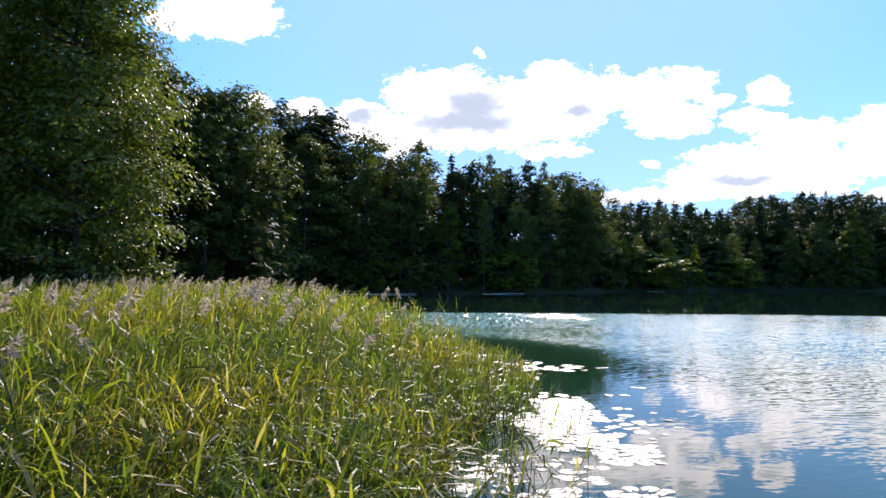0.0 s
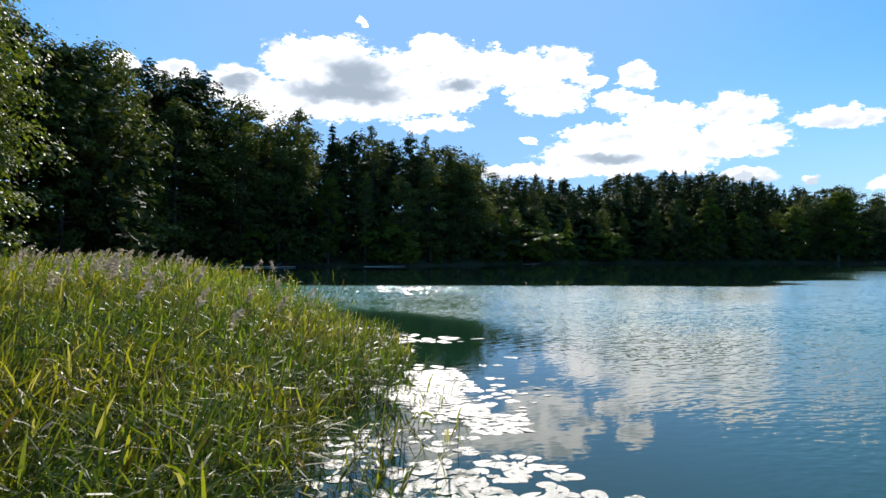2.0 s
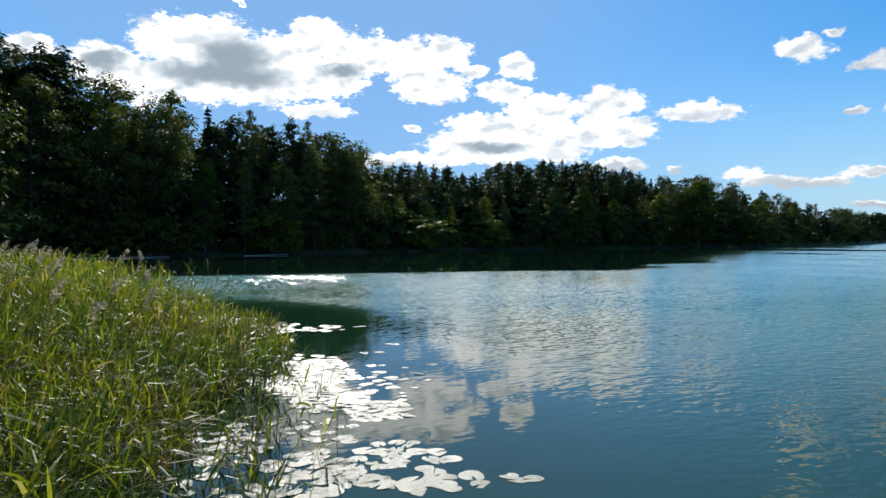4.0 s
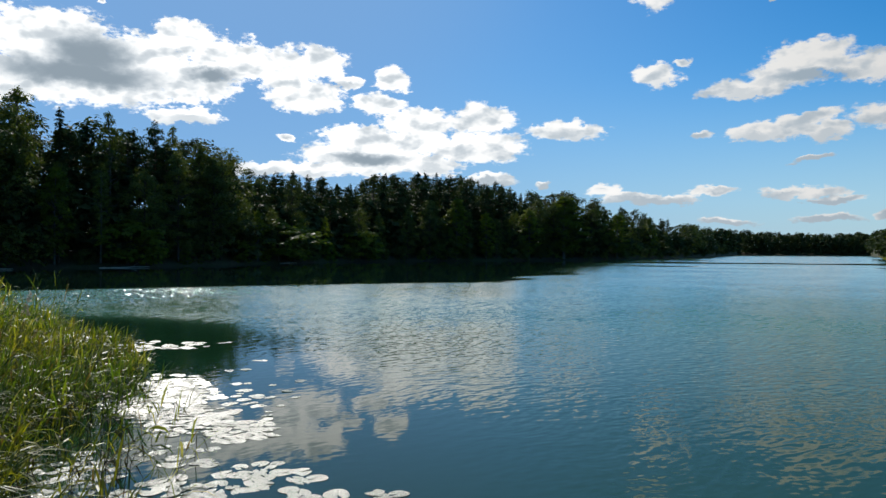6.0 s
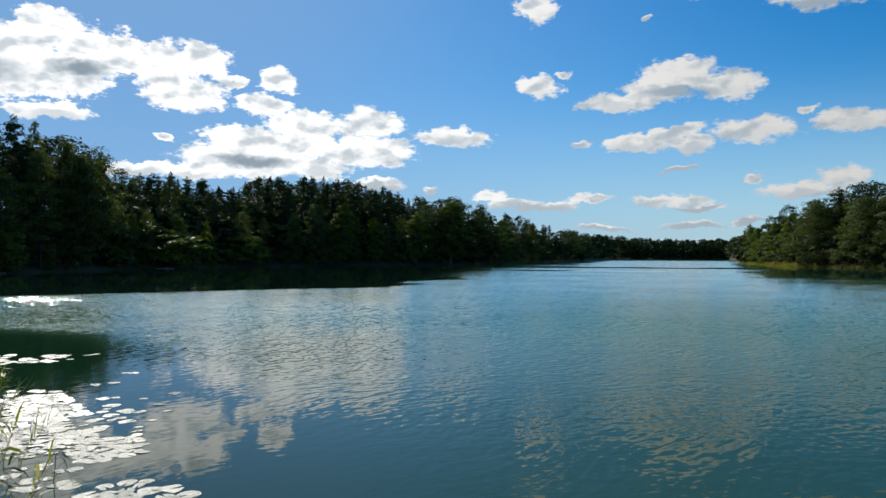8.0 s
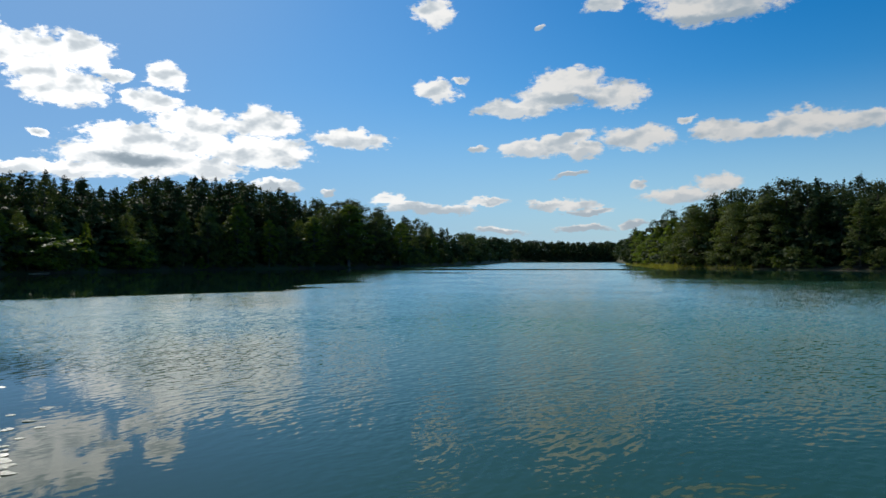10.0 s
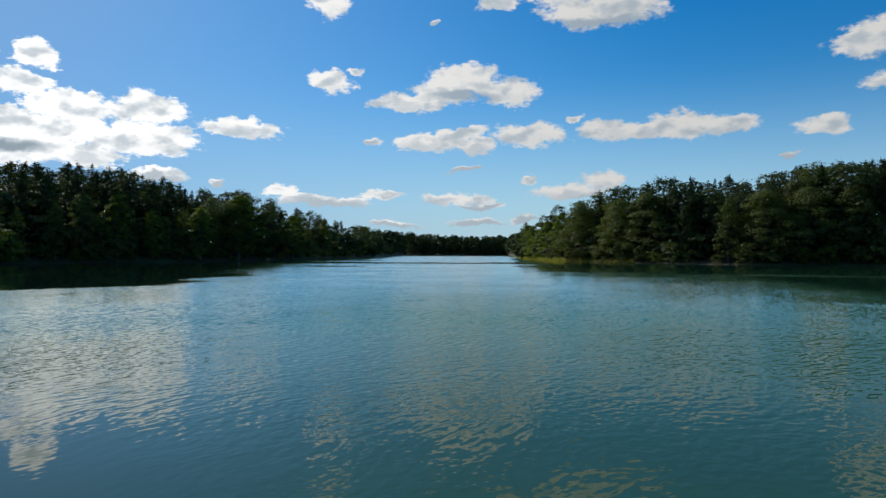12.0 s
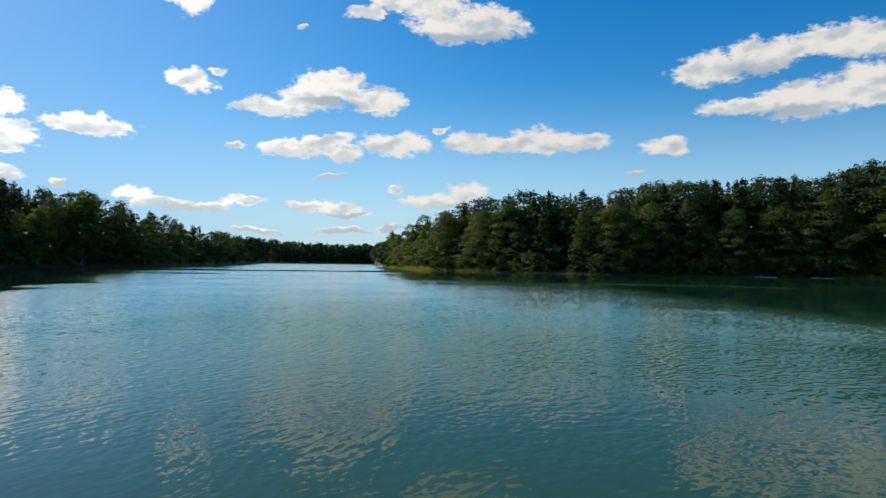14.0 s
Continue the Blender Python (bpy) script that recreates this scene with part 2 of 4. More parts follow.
REED_LEAF = reed_material()
BARK = bark_material("bark", (0.022, 0.018, 0.014), (0.085, 0.070, 0.055))
PINE_BARK = bark_material("pine_bark", (0.06, 0.032, 0.018), (0.20, 0.105, 0.055))
PALE_BARK = bark_material("pale_bark", (0.04, 0.038, 0.034), (0.17, 0.16, 0.14), 4.0)
DEAD_WOOD = bark_material("dead_wood", (0.26, 0.24, 0.21), (0.66, 0.62, 0.56), 5.0)


def pad_material():
    m, n = material("lily_pad")
    where = n.add("ShaderNodeTexCoord", out="Object")
    tone = n.add("ShaderNodeNewGeometry", out="Random Per Island")
    spots = n.noise(where, 28.0, 4.0, 0.7)
    col = n.ramp(n.math("ADD", n.math("MULTIPLY", spots, 0.5), n.math("MULTIPLY", tone, 0.5)),
                 (0.25, (0.035, 0.060, 0.015)), (0.6, (0.075, 0.110, 0.030)), (0.85, (0.16, 0.15, 0.05)))
    bump = n.add("ShaderNodeBump", {"Height": n.noise(where, 9.0, 4.0, 0.65), "Strength": 0.5, "Distance": 0.012})
    finish(n, n.add("ShaderNodeBsdfPrincipled", {"Base Color": col, "Roughness": n.step(spots, 0.3, 0.7, 0.22, 0.42), "Specular IOR Level": 0.75, "Normal": bump}))
    return m


def ground_material():
    m, n = material("forest_floor")
    where = n.add("ShaderNodeNewGeometry", out="Position")
    litter = n.noise(where, 2.2, 6.0, 0.7)
    moss = n.noise(where, 0.16, 3.0)
    col = n.mix(n.step(moss, 0.4, 0.65), n.ramp(litter, (0.3, (0.025, 0.018, 0.011)), (0.7, (0.085, 0.062, 0.036))),
                n.ramp(litter, (0.3, (0.020, 0.032, 0.009)), (0.7, (0.055, 0.075, 0.022))))
    bump = n.add("ShaderNodeBump", {"Height": litter, "Strength": 0.9, "Distance": 0.12})
    finish(n, n.add("ShaderNodeBsdfPrincipled", {"Base Color": col, "Roughness": 0.95, "Normal": bump}))
    return m


RIPPLE = 0.55      # steepness of the wind ripples
SWELL, WAVELETS = 0.018, 0.0215      # height of the low waves and of the wavelets
SLICKS = [(157, 17, 1.0), (112, 6, 1.0), (212, 14, 0.7)]      # distance, half width and smoothness of the slicks across the far reach


def water_material():
    """Clear turquoise lake water: calm near the banks, ruffled by wind in the open middle."""
    m, n = material("lake_water")
    where = n.add("ShaderNodeNewGeometry", out="Position")
    xyz = n.tree.nodes.new("ShaderNodeSeparateXYZ")
    n.tree.links.new(where, xyz.inputs[0])
    x, y = xyz.outputs[0], xyz.outputs[1]
    wander = n.math("MULTIPLY", n.math("SUBTRACT", n.noise(where, 0.05, 3.0), 0.5), 14.0)
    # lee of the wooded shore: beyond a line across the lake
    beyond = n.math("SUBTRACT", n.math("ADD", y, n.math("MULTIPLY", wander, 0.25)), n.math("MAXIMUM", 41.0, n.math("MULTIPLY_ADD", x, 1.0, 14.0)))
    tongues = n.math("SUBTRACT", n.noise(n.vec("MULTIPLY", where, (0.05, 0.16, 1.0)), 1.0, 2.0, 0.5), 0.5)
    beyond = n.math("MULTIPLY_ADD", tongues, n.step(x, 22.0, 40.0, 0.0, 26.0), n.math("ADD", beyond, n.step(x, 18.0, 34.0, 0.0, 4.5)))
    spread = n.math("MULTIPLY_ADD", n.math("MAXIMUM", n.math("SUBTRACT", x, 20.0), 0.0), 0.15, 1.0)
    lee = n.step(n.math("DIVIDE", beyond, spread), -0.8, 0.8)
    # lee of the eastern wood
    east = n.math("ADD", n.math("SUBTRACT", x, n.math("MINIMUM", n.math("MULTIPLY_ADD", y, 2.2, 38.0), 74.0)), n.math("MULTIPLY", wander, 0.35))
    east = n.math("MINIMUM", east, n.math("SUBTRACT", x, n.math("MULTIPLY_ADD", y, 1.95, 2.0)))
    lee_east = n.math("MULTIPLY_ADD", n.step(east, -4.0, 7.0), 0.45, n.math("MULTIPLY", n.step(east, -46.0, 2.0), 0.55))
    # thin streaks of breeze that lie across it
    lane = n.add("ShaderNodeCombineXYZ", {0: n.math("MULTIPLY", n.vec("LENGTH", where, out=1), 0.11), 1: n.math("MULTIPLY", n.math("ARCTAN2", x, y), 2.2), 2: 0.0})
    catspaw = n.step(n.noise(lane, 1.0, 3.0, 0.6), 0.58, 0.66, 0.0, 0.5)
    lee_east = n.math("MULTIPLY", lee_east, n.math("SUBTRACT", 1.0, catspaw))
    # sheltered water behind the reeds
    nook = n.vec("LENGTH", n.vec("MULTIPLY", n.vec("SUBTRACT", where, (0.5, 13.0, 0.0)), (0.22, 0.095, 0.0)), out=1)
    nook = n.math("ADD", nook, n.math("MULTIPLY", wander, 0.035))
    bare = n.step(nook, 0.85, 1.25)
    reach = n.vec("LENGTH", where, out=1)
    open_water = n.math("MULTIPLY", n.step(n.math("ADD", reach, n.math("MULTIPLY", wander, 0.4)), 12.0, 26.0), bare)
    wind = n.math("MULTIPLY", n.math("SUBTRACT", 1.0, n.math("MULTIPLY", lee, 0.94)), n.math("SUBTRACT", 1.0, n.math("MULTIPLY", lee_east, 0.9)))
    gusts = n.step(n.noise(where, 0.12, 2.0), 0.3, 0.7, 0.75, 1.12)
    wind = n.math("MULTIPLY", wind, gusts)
    # smooth slicks lying across the far reach
    along = n.math("MULTIPLY_ADD", x, 0.82, n.math("MULTIPLY_ADD", y, 0.57, n.math("MULTIPLY", wander, 0.25)))
    slick = None
    for middle, half_width, strength in SLICKS:
        one = n.math("MULTIPLY", n.step(n.math("ABSOLUTE", n.math("SUBTRACT", along, middle)), half_width * 0.55, half_width, 1.0, 0.0), strength)
        slick = one if slick is None else n.math("MAXIMUM", slick, one)
    slick = n.math("MULTIPLY", slick, n.step(n.noise(n.vec("MULTIPLY", where, (1.0, -1.0, 0.0)), 0.022, 2.0), 0.42, 0.56))
    wind = n.math("MULTIPLY", wind, n.math("MULTIPLY_ADD", slick, -0.97, 1.0))
    turned = n.add("ShaderNodeMapping", {"Vector": where, "Rotation": (0, 0, radians(-28)), "Scale": (0.62, 1.0, 1.0)})
    warp = n.vec("MULTIPLY_ADD", n.vec("SUBTRACT", n.noise(where, 0.35, 2.0, out=1), (0.5, 0.5, 0.5)), (0.9, 0.9, 0.0), turned)

    def slopes(scale, detail, rough, tall):
        """Slopes of waves that are tall metres high, from differences of their height."""
        gap = 0.12 / scale
        level = n.noise(warp, scale, detail, rough)
        ahead = [n.noise(n.vec("ADD", warp, way), scale, detail, rough) for way in ((gap, 0, 0), (0, gap, 0))]
        dx, dy = [n.math("MULTIPLY", n.math("SUBTRACT", level, h), n.math("DIVIDE", tall, gap)) for h in ahead]
        return n.add("ShaderNodeCombineXYZ", {0: dx, 1: dy, 2: 0.0})

    near = n.step(reach, 13.0, 32.0, 1.0, 0.25)
    stir = n.math("MULTIPLY", n.math("MULTIPLY", wind, near), n.math("MULTIPLY_ADD", n.step(reach, 8.0, 22.0), 0.24, n.math("MULTIPLY_ADD", bare, 0.29, 0.05)))
    swell = slopes(1.4, 1.0, 0.4, n.math("MULTIPLY", stir, SWELL))
    wavelets = slopes(6.2, 1.3, 0.5, n.math("MULTIPLY", stir, WAVELETS))
    rippled = n.vec("ADD", n.vec("ADD", swell, wavelets), (0.0, 0.0, 1.0))
    # wind ripples of the open lake, as slopes
    half = (0.5, 0.5, 0.5)
    streaks = n.step(n.noise(n.vec("MULTIPLY", turned, (0.35, 1.0, 1.0)), 0.45, 4.0, 0.65), 0.3, 0.7, 0.88, 1.1)
    ripple = n.tree.nodes.new("ShaderNodeSeparateXYZ")
    n.tree.links.new(n.vec("SUBTRACT", n.noise(warp, 4.0, 3.0, 0.68, out=1), half), ripple.inputs[0])
    force = n.math("MULTIPLY", n.math("MULTIPLY", wind, open_water), n.math("MULTIPLY", streaks, RIPPLE))
    # the wavelets turn their steep sides to the near shore
    shoreward = n.vec("NORMALIZE", n.vec("MULTIPLY", where, (-1.0, -1.0, 0.0)))
    across = n.vec("CROSS_PRODUCT", shoreward, (0, 0, 1))
    steep = n.math("MULTIPLY", force, n.math("MULTIPLY_ADD", n.math("ABSOLUTE", ripple.outputs[1]), 1.05, 0.06))
    # a breeze stirs the water off the point of the reeds
    breeze = n.math("MULTIPLY", n.math("MULTIPLY", n.step(y, 25.0, 39.0), n.math("SUBTRACT", 1.0, lee)), n.step(x, 6.0, 13.0, 1.0, 0.0))
    breeze = n.math("MULTIPLY", breeze, n.step(n.noise(n.vec("MULTIPLY", where, (1.6, 0.3, 1.0)), 1.0, 2.0), 0.40, 0.60, 0.55, 1.0))
    flecks = n.tree.nodes.new("ShaderNodeSeparateXYZ")
    n.tree.links.new(n.vec("SUBTRACT", n.noise(n.vec("MULTIPLY", where, (5.5, 1.0, 1.0)), 1.0, 2.0, 0.6, out=1), half), flecks.inputs[0])
    steep = n.math("ADD", steep, n.math("MULTIPLY", breeze, n.math("MULTIPLY_ADD", n.math("ABSOLUTE", flecks.outputs[1]), 1.9, -0.02)))
    aside = n.math("ADD", n.math("MULTIPLY", force, n.math("MULTIPLY", ripple.outputs[0], 0.7)), n.math("MULTIPLY", breeze, n.math("MULTIPLY", flecks.outputs[0], 1.2)))
    slope = n.vec("ADD", n.vec("MULTIPLY", shoreward, n.add("ShaderNodeCombineXYZ", {0: steep, 1: steep, 2: 0.0})), n.vec("MULTIPLY", across, n.add("ShaderNodeCombineXYZ", {0: aside, 1: aside, 2: 0.0})))
    waves = n.vec("NORMALIZE", n.vec("ADD", rippled, slope))
    # ripples too small to be told apart
    blur = n.math("MULTIPLY", n.math("MULTIPLY", force, n.step(reach, 20.0, 90.0)), 0.16)
    rough = n.math("MULTIPLY_ADD", breeze, 0.02, n.math("ADD", 0.02, blur))
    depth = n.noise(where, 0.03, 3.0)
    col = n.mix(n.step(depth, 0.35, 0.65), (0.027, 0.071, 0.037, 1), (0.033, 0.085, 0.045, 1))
    # the eastern wood's dark green reflection is put into the colour here
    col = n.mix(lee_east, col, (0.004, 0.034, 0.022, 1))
    # dark mirror image of the north wood, painted into the body colour
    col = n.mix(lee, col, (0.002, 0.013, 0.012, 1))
    # painted dark green in the nook, for trees and reeds mirrored there
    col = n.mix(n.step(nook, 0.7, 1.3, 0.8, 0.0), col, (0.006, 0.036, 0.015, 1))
    # the light of the sky away from the sun is polarised and mirrors weakly
    side_on = n.math("MULTIPLY", n.step(n.math("ARCTAN2", x, y), 0.45, 1.1), n.step(reach, 14.0, 48.0, 1.0, 0.0))
    glare = n.math("MULTIPLY_ADD", side_on, -0.45, 1.0)
    # paler with distance: brightness of the mirrored sky, put into the body colour
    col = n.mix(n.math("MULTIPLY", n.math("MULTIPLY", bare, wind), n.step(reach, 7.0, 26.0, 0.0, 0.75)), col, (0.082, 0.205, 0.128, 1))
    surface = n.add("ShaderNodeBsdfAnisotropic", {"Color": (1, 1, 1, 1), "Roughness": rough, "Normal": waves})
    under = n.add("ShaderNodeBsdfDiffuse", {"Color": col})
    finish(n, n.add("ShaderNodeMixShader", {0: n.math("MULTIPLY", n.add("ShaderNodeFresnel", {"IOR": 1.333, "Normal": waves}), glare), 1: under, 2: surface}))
    return m


PAD = pad_material()
FLOOR = ground_material()
WATER = water_material()

# ---------------------------------------------------------------- mesh helpers


def quad_mesh(name, verts, quads, mat, smooth=False):
    """A mesh of four-cornered faces from arrays."""
    verts, quads = np.asarray(verts, np.float32), np.asarray(quads, np.int32)
    me = bpy.data.meshes.new(name)
    me.vertices.add(len(verts))
    me.vertices.foreach_set("co", verts.ravel())
    me.loops.add(quads.size)
    me.loops.foreach_set("vertex_index", quads.ravel())
    me.polygons.add(len(quads))
    me.polygons.foreach_set("loop_start", np.arange(0, quads.size, 4, dtype=np.int32))
    me.polygons.foreach_set("use_smooth", np.full(len(quads), smooth))
    me.update(calc_edges=True)
    me.validate()
    me.materials.append(mat)
    return me


def part(name, me, parent, label=""):
    ob = new(name, me)
    ob.parent = parent
    return tagged(ob, label=label)


def join(pieces):
    """Several (verts, quads) as one."""
    verts, quads, base = [], [], 0
    for v, q in pieces:
        verts.append(v)
        quads.append(q + base)
        base += len(v)
    return np.concatenate(verts), np.concatenate(quads)


def tube(points, radii, sides=6):
    """A tapered tube along points."""
    points = np.asarray(points, float)
    along = np.gradient(points, axis=0)
    along /= np.linalg.norm(along, axis=1)[:, None]
    side = np.cross(along, (0.31, 0.95, 0.05))
    side /= np.linalg.norm(side, axis=1)[:, None]
    up = np.cross(along, side)
    turn = np.linspace(0, 2 * np.pi, sides, endpoint=False)
    ring = side[:, None] * np.cos(turn)[None, :, None] + up[:, None] * np.sin(turn)[None, :, None]
    verts = (points[:, None] + ring * np.asarray(radii, float)[:, None, None]).reshape(-1, 3)
    i, j = np.meshgrid(np.arange(len(points) - 1), np.arange(sides), indexing="ij")
    k = (j + 1) % sides
    quads = np.stack([i * sides + j, i * sides + k, (i + 1) * sides + k, (i + 1) * sides + j], -1).reshape(-1, 4)
    return verts, quads


def unit(v):
    return v / np.maximum(np.linalg.norm(v, axis=-1, keepdims=True), 1e-6)


def leaves(rng, centres, facing, size, long=1.5):
    """Pointed, slightly cupped leaves or sprays at the centres, turned towards facing."""
    count = len(centres)
    facing = unit(facing)
    u = unit(np.cross(facing, rng.normal(size=(count, 3))))
    v = np.cross(facing, u)
    s = size * rng.uniform(0.6, 1.3, (count, 1))
    a, b = u * s * 0.5 * long, v * s * 0.5
    cup = facing * s * 0.16
    verts = np.stack([centres - a, centres - b * rng.uniform(0.7, 1.1, (count, 1)) + cup, centres + a, centres + b + cup], 1).reshape(-1, 3)
    return verts, np.arange(4 * count).reshape(-1, 4)


# ---------------------------------------------------------------- lay of the land

# distance of the bank from the viewpoint, by bearing in degrees clockwise from +y
BANK_AZ = [-180, -130, -95, -70, -50, -35, -25, -18, -12, 0, 6, 12, 17, 22, 27, 34, 40, 44, 48, 50.2, 51.0, 52.5, 61.0, 61.8, 62.3, 64.8, 69, 74, 80, 90, 99, 106, 113, 120, 130, 145, 160, 180]
BANK_R = [0.5, 0.8, 2.5, 8, 18, 32, 42, 60, 80, 91, 93, 106, 125, 142, 155, 170, 195, 212, 275, 365, 520, 800, 800, 330, 262, 195, 172, 158, 152, 152, 155, 150, 110, 60, 18, 4, 1, 0.5]
# how high the wood stands over the eye, in degrees
SKY_AZ = [-60, -30, -24, -22, -18, -13.6, -9.8, -8.3, -6.5, -4, -2, -0.9, 0.6, 4, 7, 10, 12.3, 13.6, 17, 21.8, 23.5, 28, 31, 33.5, 36, 39, 43, 46.6, 48.6, 50.4, 54, 58, 61.2, 62.2, 65.8, 69.8, 73, 76, 80, 83, 87.5, 92, 96, 98.5, 110, 130]
SKY_EL = [24, 23, 20, 15.3, 13.6, 13.9, 13.4, 11.3, 12, 10.6, 11.2, 9.2, 10.1, 10, 9.5, 8.3, 7.4, 6.4, 6.2, 5.4, 6.1, 6.3, 6.1, 5.6, 4.7, 4.8, 3.9, 2.7, 2.4, 2.0, 1.6, 1.5, 1.5, 2.4, 4.1, 5.1, 5.7, 5.8, 5.7, 6.3, 6.5, 6.4, 6.6, 7.3, 9, 12]


def bank(az):
    return float(np.interp(az, BANK_AZ, BANK_R))


def skyline(az):
    return float(np.interp(az, SKY_AZ, SKY_EL))


def rise(past):
    """Height of the land, past metres behind the bank."""
    return float(np.interp(past, [-60, -8, -1, 0, 1.5, 8, 30, 80, 200, 600], [-6, -2.0, -0.25, 0.04, 0.4, 1.5, 4.5, 8.0, 10.0, 11.0]))


def at(az, r):
    return r * math.sin(radians(az)), r * math.cos(radians(az))


def build_ground():
    azs = np.unique(np.concatenate([np.arange(-180, 180, 3.0), np.arange(46, 66, 0.5), BANK_AZ[:-1]]))
    past = [-0.9, -0.5, -0.2, None, 0, 1.5, 4, 8, 15, 30, 60, 120, 260, 600, 1500, 3800]
    verts, quads, rows = [(0, 0, -3.0)], [], len(past)
    rng = np.random.default_rng(3)
    for az in azs:
        b = bank(az)
        for p in past:
            if p is None:
                r, z = b * 0.985, -0.25
            elif p < 0:
                r, z = b * (1 + p), max(-3.0, rise(b * p))
            else:
                r, z = b + p, rise(p) + (rng.uniform(-0.2, 0.2) * min(1, p / 15))
            verts.append((*at(az, r), z))
    count = len(azs)
    for i in range(count):
        j = (i + 1) % count
        for k in range(rows - 1):
            quads.append((1 + i * rows + k, 1 + i * rows + k + 1, 1 + j * rows + k + 1, 1 + j * rows + k))
        quads.append((0, 1 + i * rows, 1 + j * rows, 0))
    bm = bmesh.new()
    vs = [bm.verts.new(v) for v in verts]
    for q in quads:
        ring = [vs[k] for k in dict.fromkeys(q)]
        bm.faces.new(ring)
    bmesh.ops.recalc_face_normals(bm, faces=bm.faces)
    if sum(f.normal.z for f in bm.faces) < 0:
        bmesh.ops.reverse_faces(bm, faces=bm.faces)
    for f in bm.faces:
        f.smooth = True
    me = bpy.data.meshes.new("ground")
    bm.to_mesh(me)
    me.materials.append(FLOOR)
    return tagged(new("ground", me), "mossy forest floor rising gently round the lake", "ground", kind="structure")


build_ground()


def build_water():
    rings = [0.02, 3, 8, 20, 50, 120, 300, 900]
    verts, quads, sides = [], [], 48
    for r in rings:
        verts += [(r * math.cos(2 * math.pi * k / sides) + 8, r * math.sin(2 * math.pi * k / sides) + 8, 0) for k in range(sides)]
    for i in range(len(rings) - 1):
        quads += [(i * sides + k, (i + 1) * sides + k, (i + 1) * sides + (k + 1) % sides, i * sides + (k + 1) % sides) for k in range(sides)]
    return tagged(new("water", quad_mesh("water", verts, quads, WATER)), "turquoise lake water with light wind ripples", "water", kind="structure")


build_water()

# ---------------------------------------------------------------- trees


def stem_line(rng, tall, lean=0.03, bends=6):
    z = np.linspace(0, tall, bends)
    sway = np.cumsum(rng.normal(0, lean * tall / bends, (bends, 2)), 0)
    sway -= sway[0]
    return np.column_stack([sway, z])


def on_stem(line, z):
    return np.array([np.interp(z, line[:, 2], line[:, k]) for k in range(3)])


def clump(rng, centre, wide, high, count, size, out, long=1.5):
    """A bough's end: leaves mostly on the upper and outer side of a flattened heap."""
    d = unit(rng.normal(size=(count, 3)))
    d[:, 2] = np.abs(d[:, 2]) * np.where(rng.random(count) < 0.72, 1, -0.7)
    r = rng.uniform(0.3, 1.05, (count, 1)) ** 0.6 * np.where(rng.random((count, 1)) < 0.06, rng.uniform(1.0, 1.7, (count, 1)), 1.0)
    pos = centre + d * r * np.array([wide, wide, high])
    facing = d * 0.7 + out * 0.45 + np.array([0, 0, 0.8]) + rng.normal(0, 0.38, (count, 3))
    return leaves(rng, pos, facing, size, long)


def broadleaf_meshes(rng, tall, wide, low, clumps, per, size, shape, bark, leaf):
    """Alder, lime, aspen or willow. shape: 0 columnar to 1 round, 2 skirted; low: where the crown begins, as part of the height."""
    line = stem_line(rng, tall * 0.93)
    wood = [tube(line, np.interp(line[:, 2], [0, tall * 0.05, tall], [tall * 0.016, tall * 0.011, 0.03]), 8)]
    green = []
    for k in range(clumps):
        f = low + (1 - low) * ((k + rng.uniform(0, 1)) / clumps) ** 0.9
        q = (f - low) / (1 - low)
        env = wide * (np.sin(np.pi * min(1, q * 0.86 + 0.12)) ** (0.55 + 0.3 * (1 - shape))) * (1 - 0.35 * q * (1 - shape))
        if shape > 1:
            env = wide * float(np.interp(q, [0, 0.12, 0.5, 0.85, 1], [0.9, 1.0, 0.92, 0.55, 0.12]))
        turn = k * 2.39996 + rng.uniform(-0.5, 0.5)
        r = env * (rng.uniform(0.1, 1.0) ** 0.5 * 1.1 if shape > 1 else rng.uniform(0.35, 1.2))
        out = np.array([math.cos(turn), math.sin(turn), 0.15])
        root = on_stem(line, f * tall * 0.86)
        tip = on_stem(line, f * tall * 0.93) + out * r + np.array([0, 0, rng.uniform(-0.03, 0.03) * tall])
        cw = wide * (rng.uniform(0.26, 0.44) if shape > 1 else rng.uniform(0.18, 0.38))
        green.append(clump(rng, tip, cw, cw * rng.uniform(0.38, 0.72), per, size, out))
        if k % 3 == 0:
            mid = (root * 0.45 + tip * 0.55) + np.array([0, 0, -0.01 * tall])
            wood.append(tube([root, mid, tip], [tall * 0.005, tall * 0.003, 0.02], 5))
    green.append(clump(rng, on_stem(line, tall * 0.93), wide * 0.2, wide * 0.3, per, size, np.array([0, 0, 1.0])))
    return quad_mesh("trunk", *join(wood), bark, True), quad_mesh("crown", *join(green), leaf)


